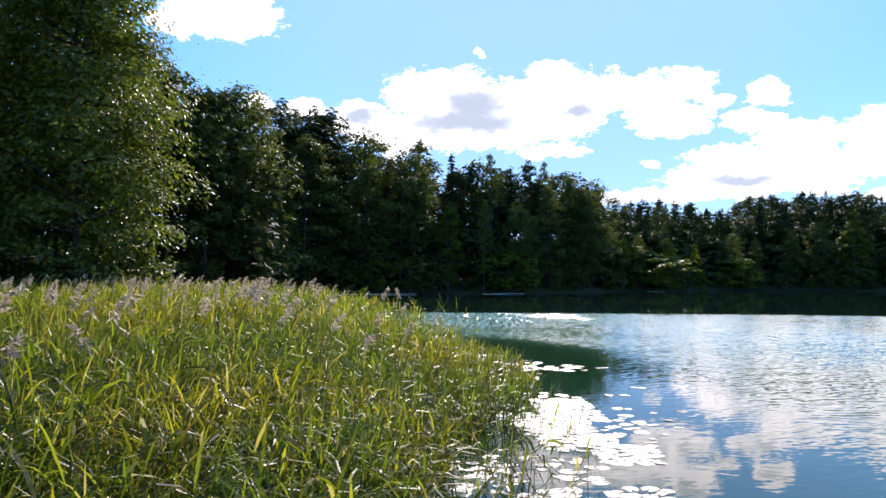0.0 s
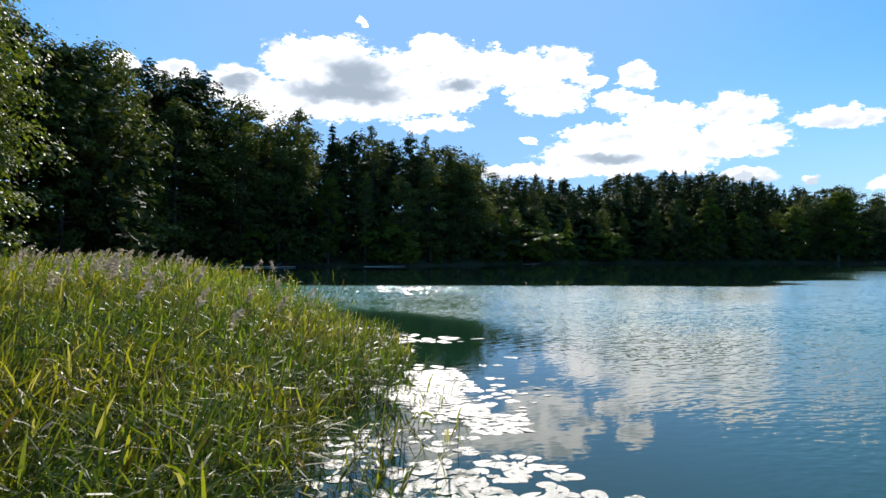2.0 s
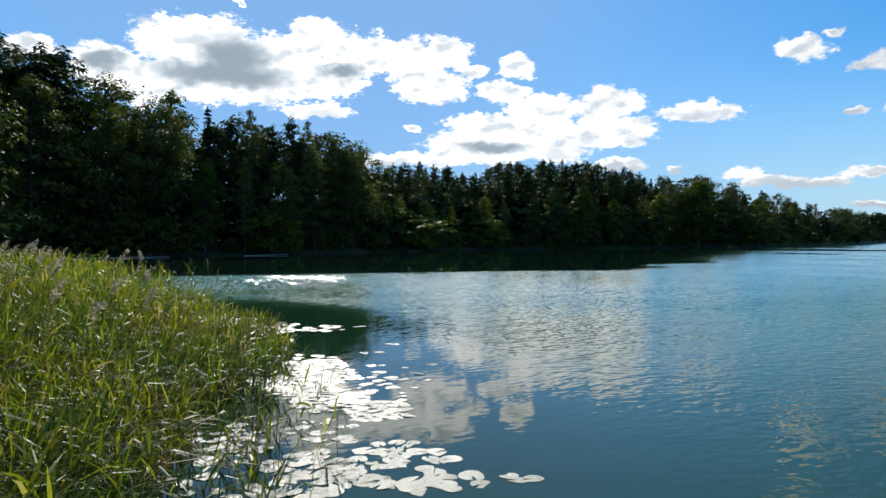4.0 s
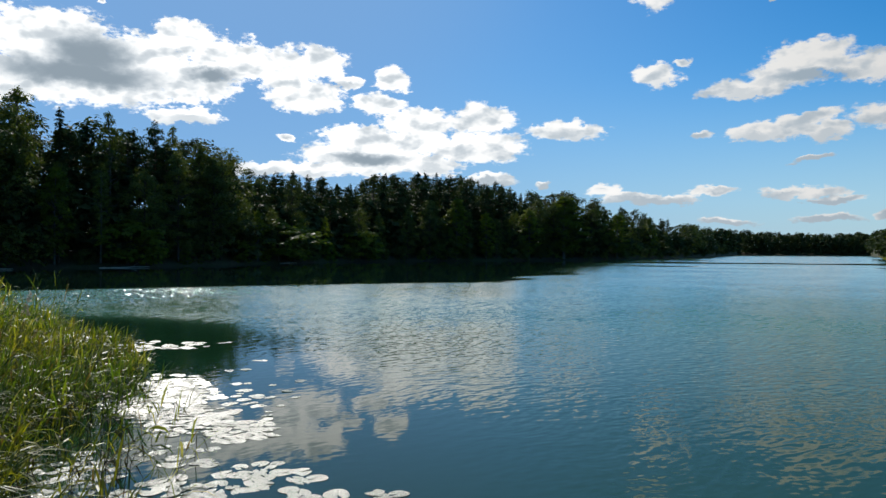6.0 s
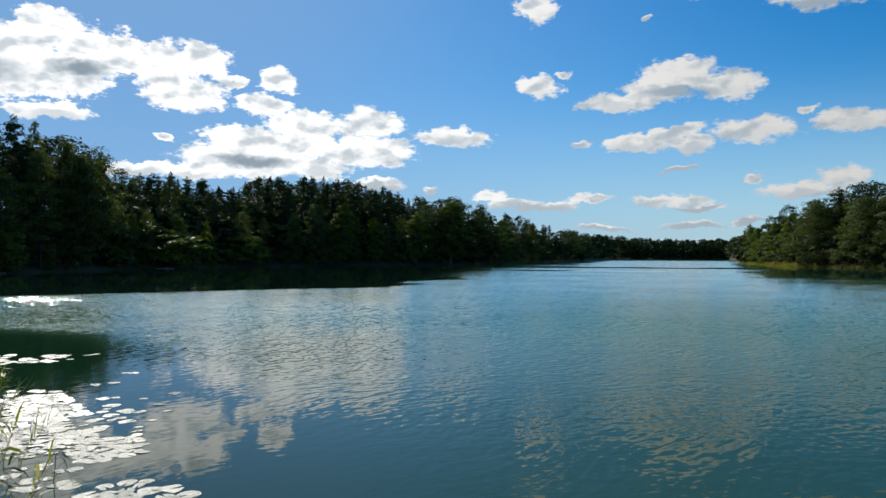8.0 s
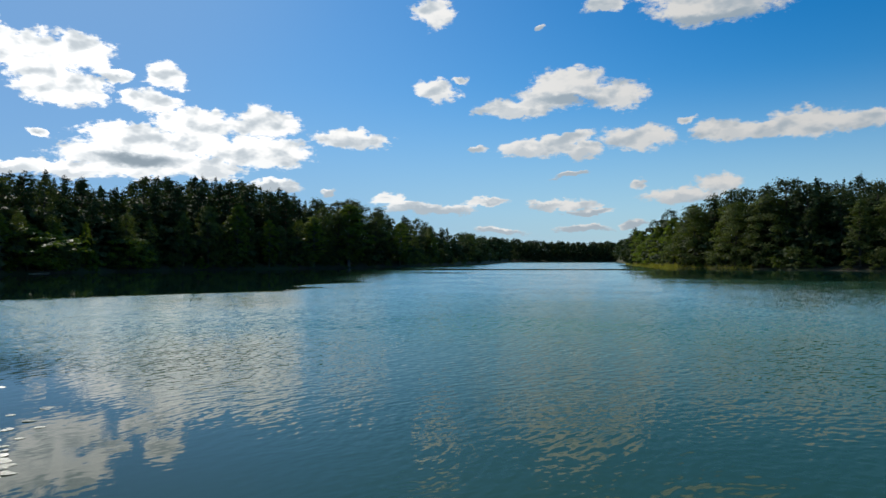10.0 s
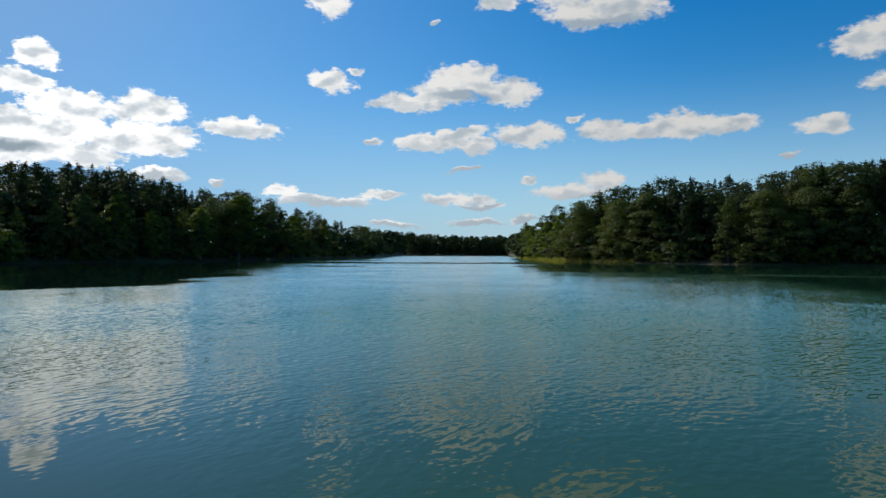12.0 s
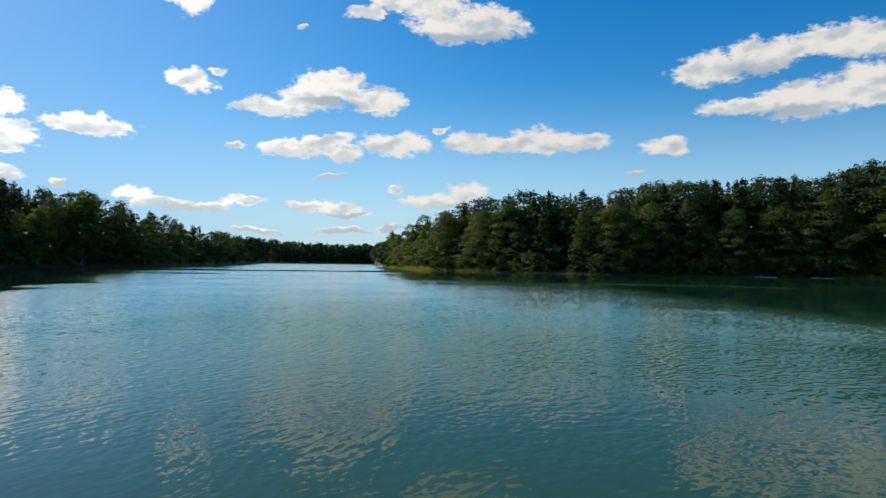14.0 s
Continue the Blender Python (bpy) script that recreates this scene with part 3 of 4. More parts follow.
def pine_meshes(rng, tall, wide, low, clumps, per, size):
    line = stem_line(rng, tall * 0.97, 0.02)
    wood = [tube(line, np.interp(line[:, 2], [0, tall * 0.05, tall], [tall * 0.015, tall * 0.011, 0.03]), 8)]
    green = []
    for k in range(clumps):
        q = (k + rng.uniform(0, 1)) / clumps
        f = low + (0.97 - low) * q
        turn = k * 2.39996 + rng.uniform(-0.7, 0.7)
        env = wide * (0.45 + 0.75 * q if q < 0.45 else 1.25 - 0.95 * q) * rng.uniform(0.45, 1.15)
        out = np.array([math.cos(turn), math.sin(turn), 0.35])
        root = on_stem(line, f * tall * 0.97)
        tip = root + out * env
        wood.append(tube([root, root * 0.5 + tip * 0.5 + np.array([0, 0, -0.1]), tip], [tall * 0.004, tall * 0.003, 0.02], 5))
        cw = wide * rng.uniform(0.26, 0.46)
        green.append(clump(rng, tip, cw, cw * rng.uniform(0.32, 0.5), per, size, out, 2.2))
        green.append(clump(rng, root * 0.45 + tip * 0.55, cw * 0.7, cw * 0.3, per // 2, size, out, 2.2))
    green.append(clump(rng, on_stem(line, tall * 0.97), wide * 0.22, wide * 0.3, per, size, np.array([0, 0, 1.0]), 2.2))
    return quad_mesh("trunk", *join(wood), PINE_BARK, True), quad_mesh("crown", *join(green), NEEDLE)


def spruce_meshes(rng, tall, wide, low, whorls, per, size):
    line = stem_line(rng, tall, 0.008)
    wood = [tube(line, np.interp(line[:, 2], [0, tall * 0.05, tall], [tall * 0.014, tall * 0.010, 0.02]), 8)]
    pos, facing = [], []
    for k in range(whorls):
        q = ((k + rng.uniform(0, 0.6)) / whorls) ** 0.9
        root = on_stem(line, tall * (low + (0.985 - low) * q))
        for b in range(6 if q < 0.8 else 4):
            turn = rng.uniform(0, 2 * math.pi)
            reach = wide * (1 - q) ** 0.68 * rng.uniform(0.5, 1.2) + 0.2
            out = np.array([math.cos(turn), math.sin(turn), 0])
            t = rng.uniform(0.1, 1.0, (per, 1))
            side = np.array([-out[1], out[0], 0])
            p = root + out * reach * t + side * rng.normal(0, 0.14, (per, 1)) * reach * t + np.array([0, 0, 1.0]) * (-0.33 * reach * t ** 1.1 + 0.1 * reach * t ** 3)
            pos.append(p)
            facing.append(np.tile(out * 0.5 + np.array([0, 0, 0.9]), (per, 1)) + rng.normal(0, 0.35, (per, 3)))
    z = rng.uniform(0.90, 1.0, 40)
    tip = np.column_stack([rng.normal(0, 1, 40) * (1.01 - z) * wide * 1.6, rng.normal(0, 1, 40) * (1.01 - z) * wide * 1.6, z * tall])
    pos, facing = np.concatenate(pos), np.concatenate(facing)
    green = [leaves(rng, pos, facing, size, 1.9), leaves(rng, tip, rng.normal(size=(40, 3)), size * 0.45, 2.2)]
    return quad_mesh("trunk", *join(wood), BARK, True), quad_mesh("crown", *join(green), NEEDLE)


# kind: how to build it, its built height, category, label
BUILD = {
    "alder": (lambda r: broadleaf_meshes(r, 18, 3.9, 0.06, 100, 74, 0.215, 0.35, BARK, BROADLEAF), 18, "alder_tree", "tall dark green alder with a layered crown on the bank"),
    "lime": (lambda r: broadleaf_meshes(r, 18, 4.7, 0.12, 100, 76, 0.22, 0.9, BARK, BROADLEAF), 18, "lime_tree", "broad round dark green lime tree on the shore"),
    "aspen": (lambda r: broadleaf_meshes(r, 21, 2.9, 0.30, 84, 44, 0.25, 0.5, PALE_BARK, BROADLEAF), 21, "aspen_tree", "slender tall aspen with an airy crown and pale trunk"),
    "birch": (lambda r: broadleaf_meshes(r, 15, 3.0, 0.12, 96, 48, 0.25, 0.4, PALE_BARK, LIGHT_LEAF), 15, "birch_tree", "light green birch with a pale trunk by the water"),
    "pine": (lambda r: pine_meshes(r, 20, 3.2, 0.50, 26, 42, 0.30), 20, "pine_tree", "tall pine with a bare reddish trunk and ragged top"),
    "spruce": (lambda r: spruce_meshes(r, 20, 2.9, 0.28, 36, 11, 0.33), 20, "spruce_tree", "dark narrow pointed spruce among the other trees"),
    "back": (lambda r: broadleaf_meshes(r, 18, 4.2, 0.48, 54, 25, 0.36, 0.6, BARK, SHADED_LEAF), 18, "forest_tree", "dark green leafy tree deeper in the wood"),
    "back_pine": (lambda r: pine_meshes(r, 20, 3.0, 0.52, 24, 34, 0.30), 20, "pine_tree", "dark pine deeper in the wood"),
    "bush": (lambda r: broadleaf_meshes(r, 4.0, 2.4, 0.05, 34, 30, 0.24, 1.0, BARK, BROADLEAF), 4.0, "bush", "leafy dark green bush hanging over the water"),
    "willow": (lambda r: broadleaf_meshes(r, 5.0, 2.6, 0.05, 36, 48, 0.26, 1.0, BARK, LIGHT_LEAF), 5.0, "willow_bush", "light green willow bush at the waterside"),
    "shore": (lambda r: broadleaf_meshes(r, 16, 4.7, 0.03, 74, 150, 0.22, 2, BARK, BROADLEAF), 16, "leafy_tree", "broad leafy tree with layered boughs down to the water"),
    "light_shore": (lambda r: broadleaf_meshes(r, 16, 4.7, 0.03, 70, 140, 0.23, 2, BARK, SUNNY_LEAF), 16, "leafy_tree", "broad light green leafy tree with boughs down to the water"),
    "near": (lambda r: broadleaf_meshes(r, 24, 5.7, 0.03, 250, 170, 0.22, 2, BARK, NEAR_LEAF), 24, "alder_tree", "huge leafy alder with boughs down to the reeds"),
}
VARIANTS = {"near": 2, "shore": 4, "spruce": 2, "pine": 3, "alder": 4, "lime": 3, "back": 2, "back_pine": 2, "aspen": 3}
MADE = {}
PLANT = np.random.default_rng(11)


def plant(kind, x, y, z, tall, group, squash=None):
    which = int(PLANT.integers(VARIANTS.get(kind, 2)))
    build, built, category, label = BUILD[kind]
    s = tall / built
    w = s * (squash or PLANT.uniform(0.88, 1.15))
    m = Matrix.LocRotScale((x, y, z), Euler((0, 0, PLANT.uniform(0, 6.283))), (w, w, s))
    if (kind, which) in MADE:
        first = MADE[kind, which]
        ob = copy_thing(first, m @ Matrix.Diagonal((1 / first.scale.x, 1 / first.scale.y, 1 / first.scale.z, 1)))
    else:
        ob = MADE[kind, which] = tagged(new(category), label, category)
        seed = sum(ord(c) * (i + 1) for i, c in enumerate(kind)) + 97 * which
        trunk, crown = build(np.random.default_rng(seed))
        part("trunk", trunk, ob)
        part("crown", crown, ob)
        ob.matrix_basis = m
    ob["group"] = group
    return ob


def choose(az, row):
    """Which kind of tree grows there."""
    r = PLANT.random()
    if row == 0:
        if az < -15:
            return "alder" if r < 0.6 else "lime"
        if az < 12:
            return "aspen" if r < 0.35 else "alder" if r < 0.75 else "lime"
        if az < 21:
            return "birch" if r < 0.45 else "lime"
        if az < 34:
            return "alder" if r < 0.45 else "birch" if r < 0.52 else "lime"
        if az < 52:
            return "lime" if r < 0.5 else "alder" if r < 0.78 else "birch"
        if az < 65:
            return "birch"
        return "alder" if r < 0.5 and az < 78 else "light_shore" if r > 0.5 and az > 79 else "shore"
    if az < -15:
        return "back"
    if az < 12:
        return "pine" if r < (0.6 if az < -7 else 0.35) else "aspen" if r < 0.65 else "spruce" if r < 0.72 else "back"
    if az < 36:
        return "pine" if r < 0.5 else "spruce" if r < 0.68 else "back_pine" if r < 0.85 else "back"
    if az < 62:
        return "back" if r < 0.7 else "back_pine"
    return "back" if r < 0.75 else "spruce" if r < 0.85 else "back_pine"


def wood(start, end, group):
    """Rows of trees along the bank between two bearings, front row first."""
    for row, (past, gap, low, high) in enumerate([(3.0, 5.4, 0.66, 1.0), (8.0, 5.4, 0.86, 1.07), (14.0, 6.0, 0.90, 1.07), (24.0, 8.0, 0.94, 1.06)]):
        az = start + PLANT.uniform(0, 1)
        while az < end:
            east = row == 0 and az > 66
            r = bank(az) + past + (PLANT.uniform(-1.8, 4.5) if east else PLANT.uniform(-1.5, 1.8))
            z = rise(past)
            dip = 0.74 if row == 0 and 12.5 < az < 36 else 0.9 if -16 < az < 9 else 1.0
            top = 2 + r * math.tan(radians(skyline(az) * dip * PLANT.uniform(low, high)))
            kind = choose(az, row)
            x, y = at(az, r)
            tall = max(4.0, (top - z) * (1.0 if "pine" in kind or kind == "spruce" else 1.03))
            plant(kind, x, y, z - 0.1, tall, group, squash=tall / BUILD[kind][1] * PLANT.uniform(0.95, 1.45) if tall < 22 else tall / BUILD[kind][1] * 0.95)
            az += math.degrees(2.8 / r) if east else 0
            az += math.degrees(gap * PLANT.uniform(0.7, 1.3) / r) * (1 if r < 260 else 1.4)


wood(-19, 50.5, "trees of the north shore")
wood(62.0, 101, "trees of the east shore")

# conifers on the higher ground behind
for start, end, gap in ((12.5, 37.0, 3.4), (72, 101, 5.5)):
    for past in (48, 64):
        az = start
        while az < end:
            r = bank(az) + past + PLANT.uniform(-5, 5)
            z = rise(past)
            top = 2 + r * math.tan(radians(skyline(az) * PLANT.uniform(0.93, 1.06)))
            plant("spruce" if PLANT.random() < 0.15 else "pine" if PLANT.random() < 0.4 else "back_pine", *at(az, r), z, top - z, "conifers on the ridge", squash=(top - z) / 20 * PLANT.uniform(0.95, 1.3))
            az += math.degrees(gap * PLANT.uniform(0.6, 1.4) / r)

# tall single trees that stand out of the canopy
def stand_out(rows):
    for az, el, past, kind, wide in rows:
        r = bank(az) + past
        z = rise(past)
        tall = 2 + r * math.tan(radians(el)) - z
        plant(kind, *at(az, r), z - 0.1, tall * (1.0 if kind in ("pine", "spruce", "back_pine") else 1.03), "tall trees above the canopy", squash=tall / BUILD[kind][1] * wide)


stand_out([(0.6, 10.3, 9, "spruce", 0.95), (4.0, 10.3, 7, "aspen", 0.75), (7.0, 9.8, 8, "pine", 0.8), (8.1, 9.6, 10, "aspen", 0.7), (-2.1, 11.5, 8, "aspen", 0.95),
         (-3.6, 10.5, 5, "lime", 0.9), (-6.6, 12.0, 6, "lime", 1.1), (-9.4, 13.6, 12, "pine", 1.0), (-10.6, 13.7, 14, "pine", 0.9), (-13.4, 14.1, 12, "pine", 1.05),
         (-12.2, 13.3, 16, "aspen", 0.9), (-15.5, 14.0, 10, "aspen", 0.9), (-21.8, 15.7, 12, "pine", 1.1), (-19.8, 14.6, 12, "pine", 1.0), (-17.6, 13.9, 14, "pine", 0.9)])
stand_out([(11.8, 7.9, 4, "lime", 1.1), (10.2, 8.4, 5, "alder", 1.0), (2.2, 9.4, 12, "pine", 0.9), (5.5, 9.2, 12, "back_pine", 0.9),
         (19.2, 5.9, 30, "spruce", 0.8), (21.9, 5.6, 26, "spruce", 0.9), (25.4, 6.4, 34, "pine", 0.9), (28.9, 6.6, 36, "spruce", 0.8), (30.9, 6.4, 34, "spruce", 0.85), (33.8, 5.8, 28, "pine", 1.0),
         (35.3, 5.0, 20, "spruce", 0.7), (75.2, 6.1, 22, "spruce", 0.9), (77.0, 5.9, 24, "spruce", 0.8), (83.6, 6.6, 12, "lime", 1.0), (87.8, 6.8, 30, "spruce", 0.8), (89.5, 6.7, 32, "spruce", 0.8), (93.5, 6.8, 30, "pine", 0.9), (98.4, 7.6, 18, "pine", 1.0)])

# lighter trees that stand out along the water
for az, el, kind, wide in [(0.4, 6.2, "birch", 1.0), (5.4, 2.2, "willow", 1.3), (14.6, 3.4, "birch", 1.3), (18.0, 2.9, "birch", 1.2), (16.2, 2.2, "willow", 1.6), (22.8, 1.6, "willow", 1.2),
                           (30.6, 4.6, "birch", 1.0), (33.0, 3.4, "birch", 1.2), (36.5, 3.7, "birch", 1.3), (39.3, 4.7, "birch", 1.5), (43.5, 3.2, "birch", 1.4), (46.0, 2.2, "birch", 1.4),
                           (63.0, 2.4, "birch", 1.3), (64.2, 2.8, "birch", 1.4), (65.3, 3.4, "birch", 1.3), (63.3, 1.4, "willow", 0.7)]:
    r = bank(az) + 1.6
    tall = 2 + r * math.tan(radians(el))
    plant(kind, *at(az, r), 0.1, tall, "light green trees by the water", squash=tall / BUILD[kind][1] * wide)

# great alders close by, behind the reeds
plant("near", -21.5, 41.0, 0.2, 24.0, "great alders by the reeds", squash=0.95)
plant("near", -31.0, 36.0, 0.2, 25.0, "great alders by the reeds", squash=1.0)
for x, y, z, tall, wide in [(-29, 48, 0.4, 25, 1.25), (-27, 60, 0.8, 22, 1.15), (-20, 66, 0.8, 19.5, 1.0), (-36, 58, 0.8, 23, 1.2)]:
    plant("shore", x, y, z, tall, "great alders by the reeds", squash=wide)
for x, y, tall in [(-40, 30, 22), (-46, 44, 22), (-48, 24, 20), (-56, 36, 22), (-33, 70, 23), (-44, 66, 23)]:
    plant("alder" if tall > 21.5 else "lime", x, y, 0.8, tall, "trees of the north shore", squash=tall / 18 * 1.15)

# bushes along the water's edge
for start, end, kind_a, kind_b in [(-12, 49, "bush", "willow"), (62.2, 100, "bush", "willow")]:
    az = start
    while az < end:
        r = bank(az) + PLANT.uniform(0.6, 1.8)
        x, y = at(az, r)
        kind = kind_b if PLANT.random() < (0.45 if 12 < az < 21 or 60 < az < 68 else 0.15) else kind_a
        plant(kind, x, y, 0.0, PLANT.uniform(2.0, 5.0), "bushes along the bank")
        az += math.degrees(PLANT.uniform(2.5, 5.5) / r)


def build_far_wood():
    """The wood that closes the far end of the lake, and the depth of the woods behind the banks."""
    rng = np.random.default_rng(21)
    green = []

    def heap(x, y, z, tall, wide, count, size):
        k = 7
        for j in range(k):
            q = (j + 0.5) / k
            turn = rng.uniform(0, 6.283)
            env = wide * math.sin(math.pi * (0.15 + 0.8 * q)) * rng.uniform(0.2, 0.9)
            c = np.array([x + env * math.cos(turn), y + env * math.sin(turn), z + tall * (0.08 + 0.88 * q)])
            green.append(clump(rng, c, wide * 0.6, tall * 0.11, count // k, size, np.array([0, 0, 0.3])))

    for row in range(4):
        az = 48.5
        while az < 61.4:
            r = bank(az) + 6 + 14 * row + rng.uniform(-4, 4)
            x, y = at(az, r)
            top = 2 + r * math.tan(radians(skyline(az) * rng.uniform(0.75, 1.02)))
            heap(x, y, 0.5, max(5, top), rng.uniform(3.5, 5.5), 280, 1.7 if r > 450 else 0.8)
            az += math.degrees(5.0 / r)
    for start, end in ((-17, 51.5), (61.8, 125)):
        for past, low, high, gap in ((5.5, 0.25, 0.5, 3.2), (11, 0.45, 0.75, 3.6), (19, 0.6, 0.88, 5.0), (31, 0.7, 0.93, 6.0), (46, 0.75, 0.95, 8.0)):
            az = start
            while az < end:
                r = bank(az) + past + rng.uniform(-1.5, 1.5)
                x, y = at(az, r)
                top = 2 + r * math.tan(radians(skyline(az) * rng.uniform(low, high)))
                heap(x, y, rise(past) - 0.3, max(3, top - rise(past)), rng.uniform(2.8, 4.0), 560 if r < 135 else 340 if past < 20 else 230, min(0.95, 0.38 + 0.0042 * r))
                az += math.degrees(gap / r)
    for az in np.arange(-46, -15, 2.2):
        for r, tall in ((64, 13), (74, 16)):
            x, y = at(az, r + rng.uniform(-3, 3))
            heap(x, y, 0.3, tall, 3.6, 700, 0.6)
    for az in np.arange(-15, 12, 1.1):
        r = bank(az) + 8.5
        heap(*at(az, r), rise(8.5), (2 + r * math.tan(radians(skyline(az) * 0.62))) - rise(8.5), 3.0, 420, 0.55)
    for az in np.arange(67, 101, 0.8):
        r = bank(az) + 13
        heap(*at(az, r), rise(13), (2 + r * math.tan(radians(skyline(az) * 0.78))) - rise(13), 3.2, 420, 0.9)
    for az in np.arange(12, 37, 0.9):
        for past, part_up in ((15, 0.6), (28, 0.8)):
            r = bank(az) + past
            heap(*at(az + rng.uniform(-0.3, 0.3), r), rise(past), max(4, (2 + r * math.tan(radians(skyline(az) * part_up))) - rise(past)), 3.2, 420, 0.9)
    return tagged(new("far_woods", quad_mesh("far_woods", *join(green), SHADED_LEAF)), "dark mixed woods in the distance", "forest", kind="stuff")


build_far_wood()

# ---------------------------------------------------------------- reed bed

REED_EDGE = [(-0.8, 2.6), (-0.3, 3.8), (-0.05, 5.0), (0.05, 6.4), (0.15, 8.0), (0.45, 9.0), (1.05, 9.9), (1.55, 11.2), (1.7, 12.8), (1.55, 14.2), (1.0, 16.0), (0.6, 18.0), (0.1, 21.0), (-1.0, 26.0),
             (-3.5, 35.0), (-7.5, 45.0), (-14.0, 47.0), (-19.0, 40.0), (-27.0, 36.0), (-24.0, 26.0), (-14.0, 9.0), (-6.0, 2.6), (-2.2, 2.2)]


def inside(px, py, ring):
    hit = np.zeros(len(px), bool)
    for (x0, y0), (x1, y1) in zip(ring, ring[1:] + ring[:1]):
        cross = (y0 > py) != (y1 > py)
        hit ^= cross & (px < (x1 - x0) * (py - y0) / (y1 - y0 + 1e-9) + x0)
    return hit


def build_reeds():
    rng = np.random.default_rng(5)
    spots = []
    for near, far, per_metre in ((0, 7, 80), (7, 12, 56), (12, 20, 36), (20, 60, 14)):
        count = int((29 * 46) * per_metre)
        px, py = rng.uniform(-27, 2, count), rng.uniform(2, 48, count)
        r = np.hypot(px, py)
        keep = (r >= near) & (r < far) & inside(px, py, REED_EDGE) & (np.degrees(np.arctan2(px, py)) > -42)
        spots.append(np.column_stack([px, py])[keep])
    spots = np.concatenate(spots)
    count = len(spots)
    r = np.hypot(spots[:, 0], spots[:, 1])
    tall = np.interp(r, [2, 4, 8, 14, 22, 40], [1.02, 1.17, 1.38, 1.48, 1.52, 1.54]) * rng.normal(1.0, 0.085, count)
    rim = np.array(REED_EDGE[:16])
    fine = np.array([rim[i] + (rim[i + 1] - rim[i]) * q for i in range(len(rim) - 1) for q in np.linspace(0, 1, 6, endpoint=False)])
    off = np.min(np.hypot(spots[:, None, 0] - fine[None, :, 0], spots[:, None, 1] - fine[None, :, 1]), axis=1)
    floor = np.interp(spots[:, 1], [4, 7, 9, 12, 16, 21, 28], [0.54, 0.42, 0.30, 0.26, 0.28, 0.36, 0.55])
    off = off * np.interp(spots[:, 1], [4, 8, 12], [2.0, 1.6, 1.0])
    edge = floor + (1 - floor) * np.interp(off, [0, 0.6, 1.8, 3.4, 5.5], [0.0, 0.12, 0.36, 0.68, 1.0])
    edge = np.where((spots[:, 1] > 14) & (rng.random(len(spots)) < 0.05), np.maximum(edge, 0.93), edge)
    keep = rng.random(len(spots)) < np.interp(off, [0, 0.4, 1.2], [0.3, 0.6, 1.0])
    spots, r, tall, edge = spots[keep], r[keep], (tall * edge)[keep], edge[keep]
    count = len(spots)
    # stragglers that stand in the open water before the bed
    more = 64
    extra = np.column_stack([rng.uniform(-0.1, 1.5, more), rng.uniform(4.8, 10.5, more)])
    extra = extra[extra[:, 0] < 0.35 + 0.12 * extra[:, 1] + rng.normal(0, 0.15, more)]
    spots, more = np.concatenate([spots, extra]), len(extra)
    r, edge = np.hypot(spots[:, 0], spots[:, 1]), np.concatenate([edge, np.full(more, 0.4)])
    tall = np.concatenate([tall, rng.uniform(0.1, 0.55, more)])
    count = len(spots)
    wind = unit(np.column_stack([rng.normal(0.9, 0.5, count), rng.normal(-0.25, 0.55, count)]))
    lean = rng.gamma(2.0, 0.06, count) * tall * np.where(np.arange(count) >= count - more, 5.0, 1.0)
    base = np.column_stack([spots, np.full(count, -0.15)])

    def stalk(q):
        """Points along the stems at q, 0 to 1."""
        return base + np.column_stack([wind * (lean * q ** 1.8)[:, None], (tall + 0.15) * q])

    # stems: three-sided, three lengths
    rings = []
    for q, rad in ((0.0, 0.0045), (0.4, 0.004), (0.75, 0.003), (1.0, 0.0012)):
        p = stalk(np.full(count, q))
        rings.append(np.stack([p + rad * np.array([math.cos(a), math.sin(a), 0]) for a in (0.3, 2.4, 4.5)], 1))
    close = r < 16
    verts = np.stack(rings, 1)[close].reshape(-1, 3)
    one = np.array([(i * 3 + j, i * 3 + (j + 1) % 3, i * 3 + 3 + (j + 1) % 3, i * 3 + 3 + j) for i in range(3) for j in range(3)])
    quads = (one[None] + 12 * np.arange(int(close.sum()))[:, None, None]).reshape(-1, 4)
    bed = tagged(new("reed_bed"), "dense green and yellow reed bed swaying beside the lake", "reeds", kind="stuff")
    tagged(part("stems", quad_mesh("stems", verts, quads, REED_STEM), bed), kind="stuff")

    # leaves: long blades that arch over and hang with the wind
    blades, faces, total = [], [], 0
    for k in range(8):
        q = np.clip(0.30 + 0.085 * k + rng.uniform(-0.04, 0.04, count), 0, 0.98)
        root = stalk(q)
        turn = rng.uniform(0, 2 * np.pi, count)
        out = unit(np.column_stack([np.cos(turn), np.sin(turn)]) + wind * rng.uniform(0.2, 1.3, (count, 1)))
        long = rng.uniform(0.26, 0.56, count) * np.where(q > 0.9, 0.75, 1.0) * np.interp(r, [3, 7, 12, 20, 40], [1, 0.78, 0.74, 0.95, 1.3])
        width = np.minimum(rng.gamma(6.0, 0.0017, count), 0.016) * np.interp(r, [3, 6, 10, 20, 40], [0.9, 0.72, 0.74, 1.2, 2.4])
        start = np.where(rng.random(count) < 0.35, rng.uniform(0.25, 0.9, count), rng.uniform(0.7, 1.4, count))
        upright = np.interp(r, [4, 8, 14], [0.05, 0.22, 0.34]) > rng.random(count)
        start = np.where(upright, rng.uniform(1.0, 1.5, count), start)
        drop = np.where(upright, rng.uniform(0.0, 0.8, count), rng.uniform(0.2, 1.9, count))
        side = np.column_stack([-out[:, 1], out[:, 0], rng.normal(0, 0.35, count)])
        rows, p, angle = [], root, start
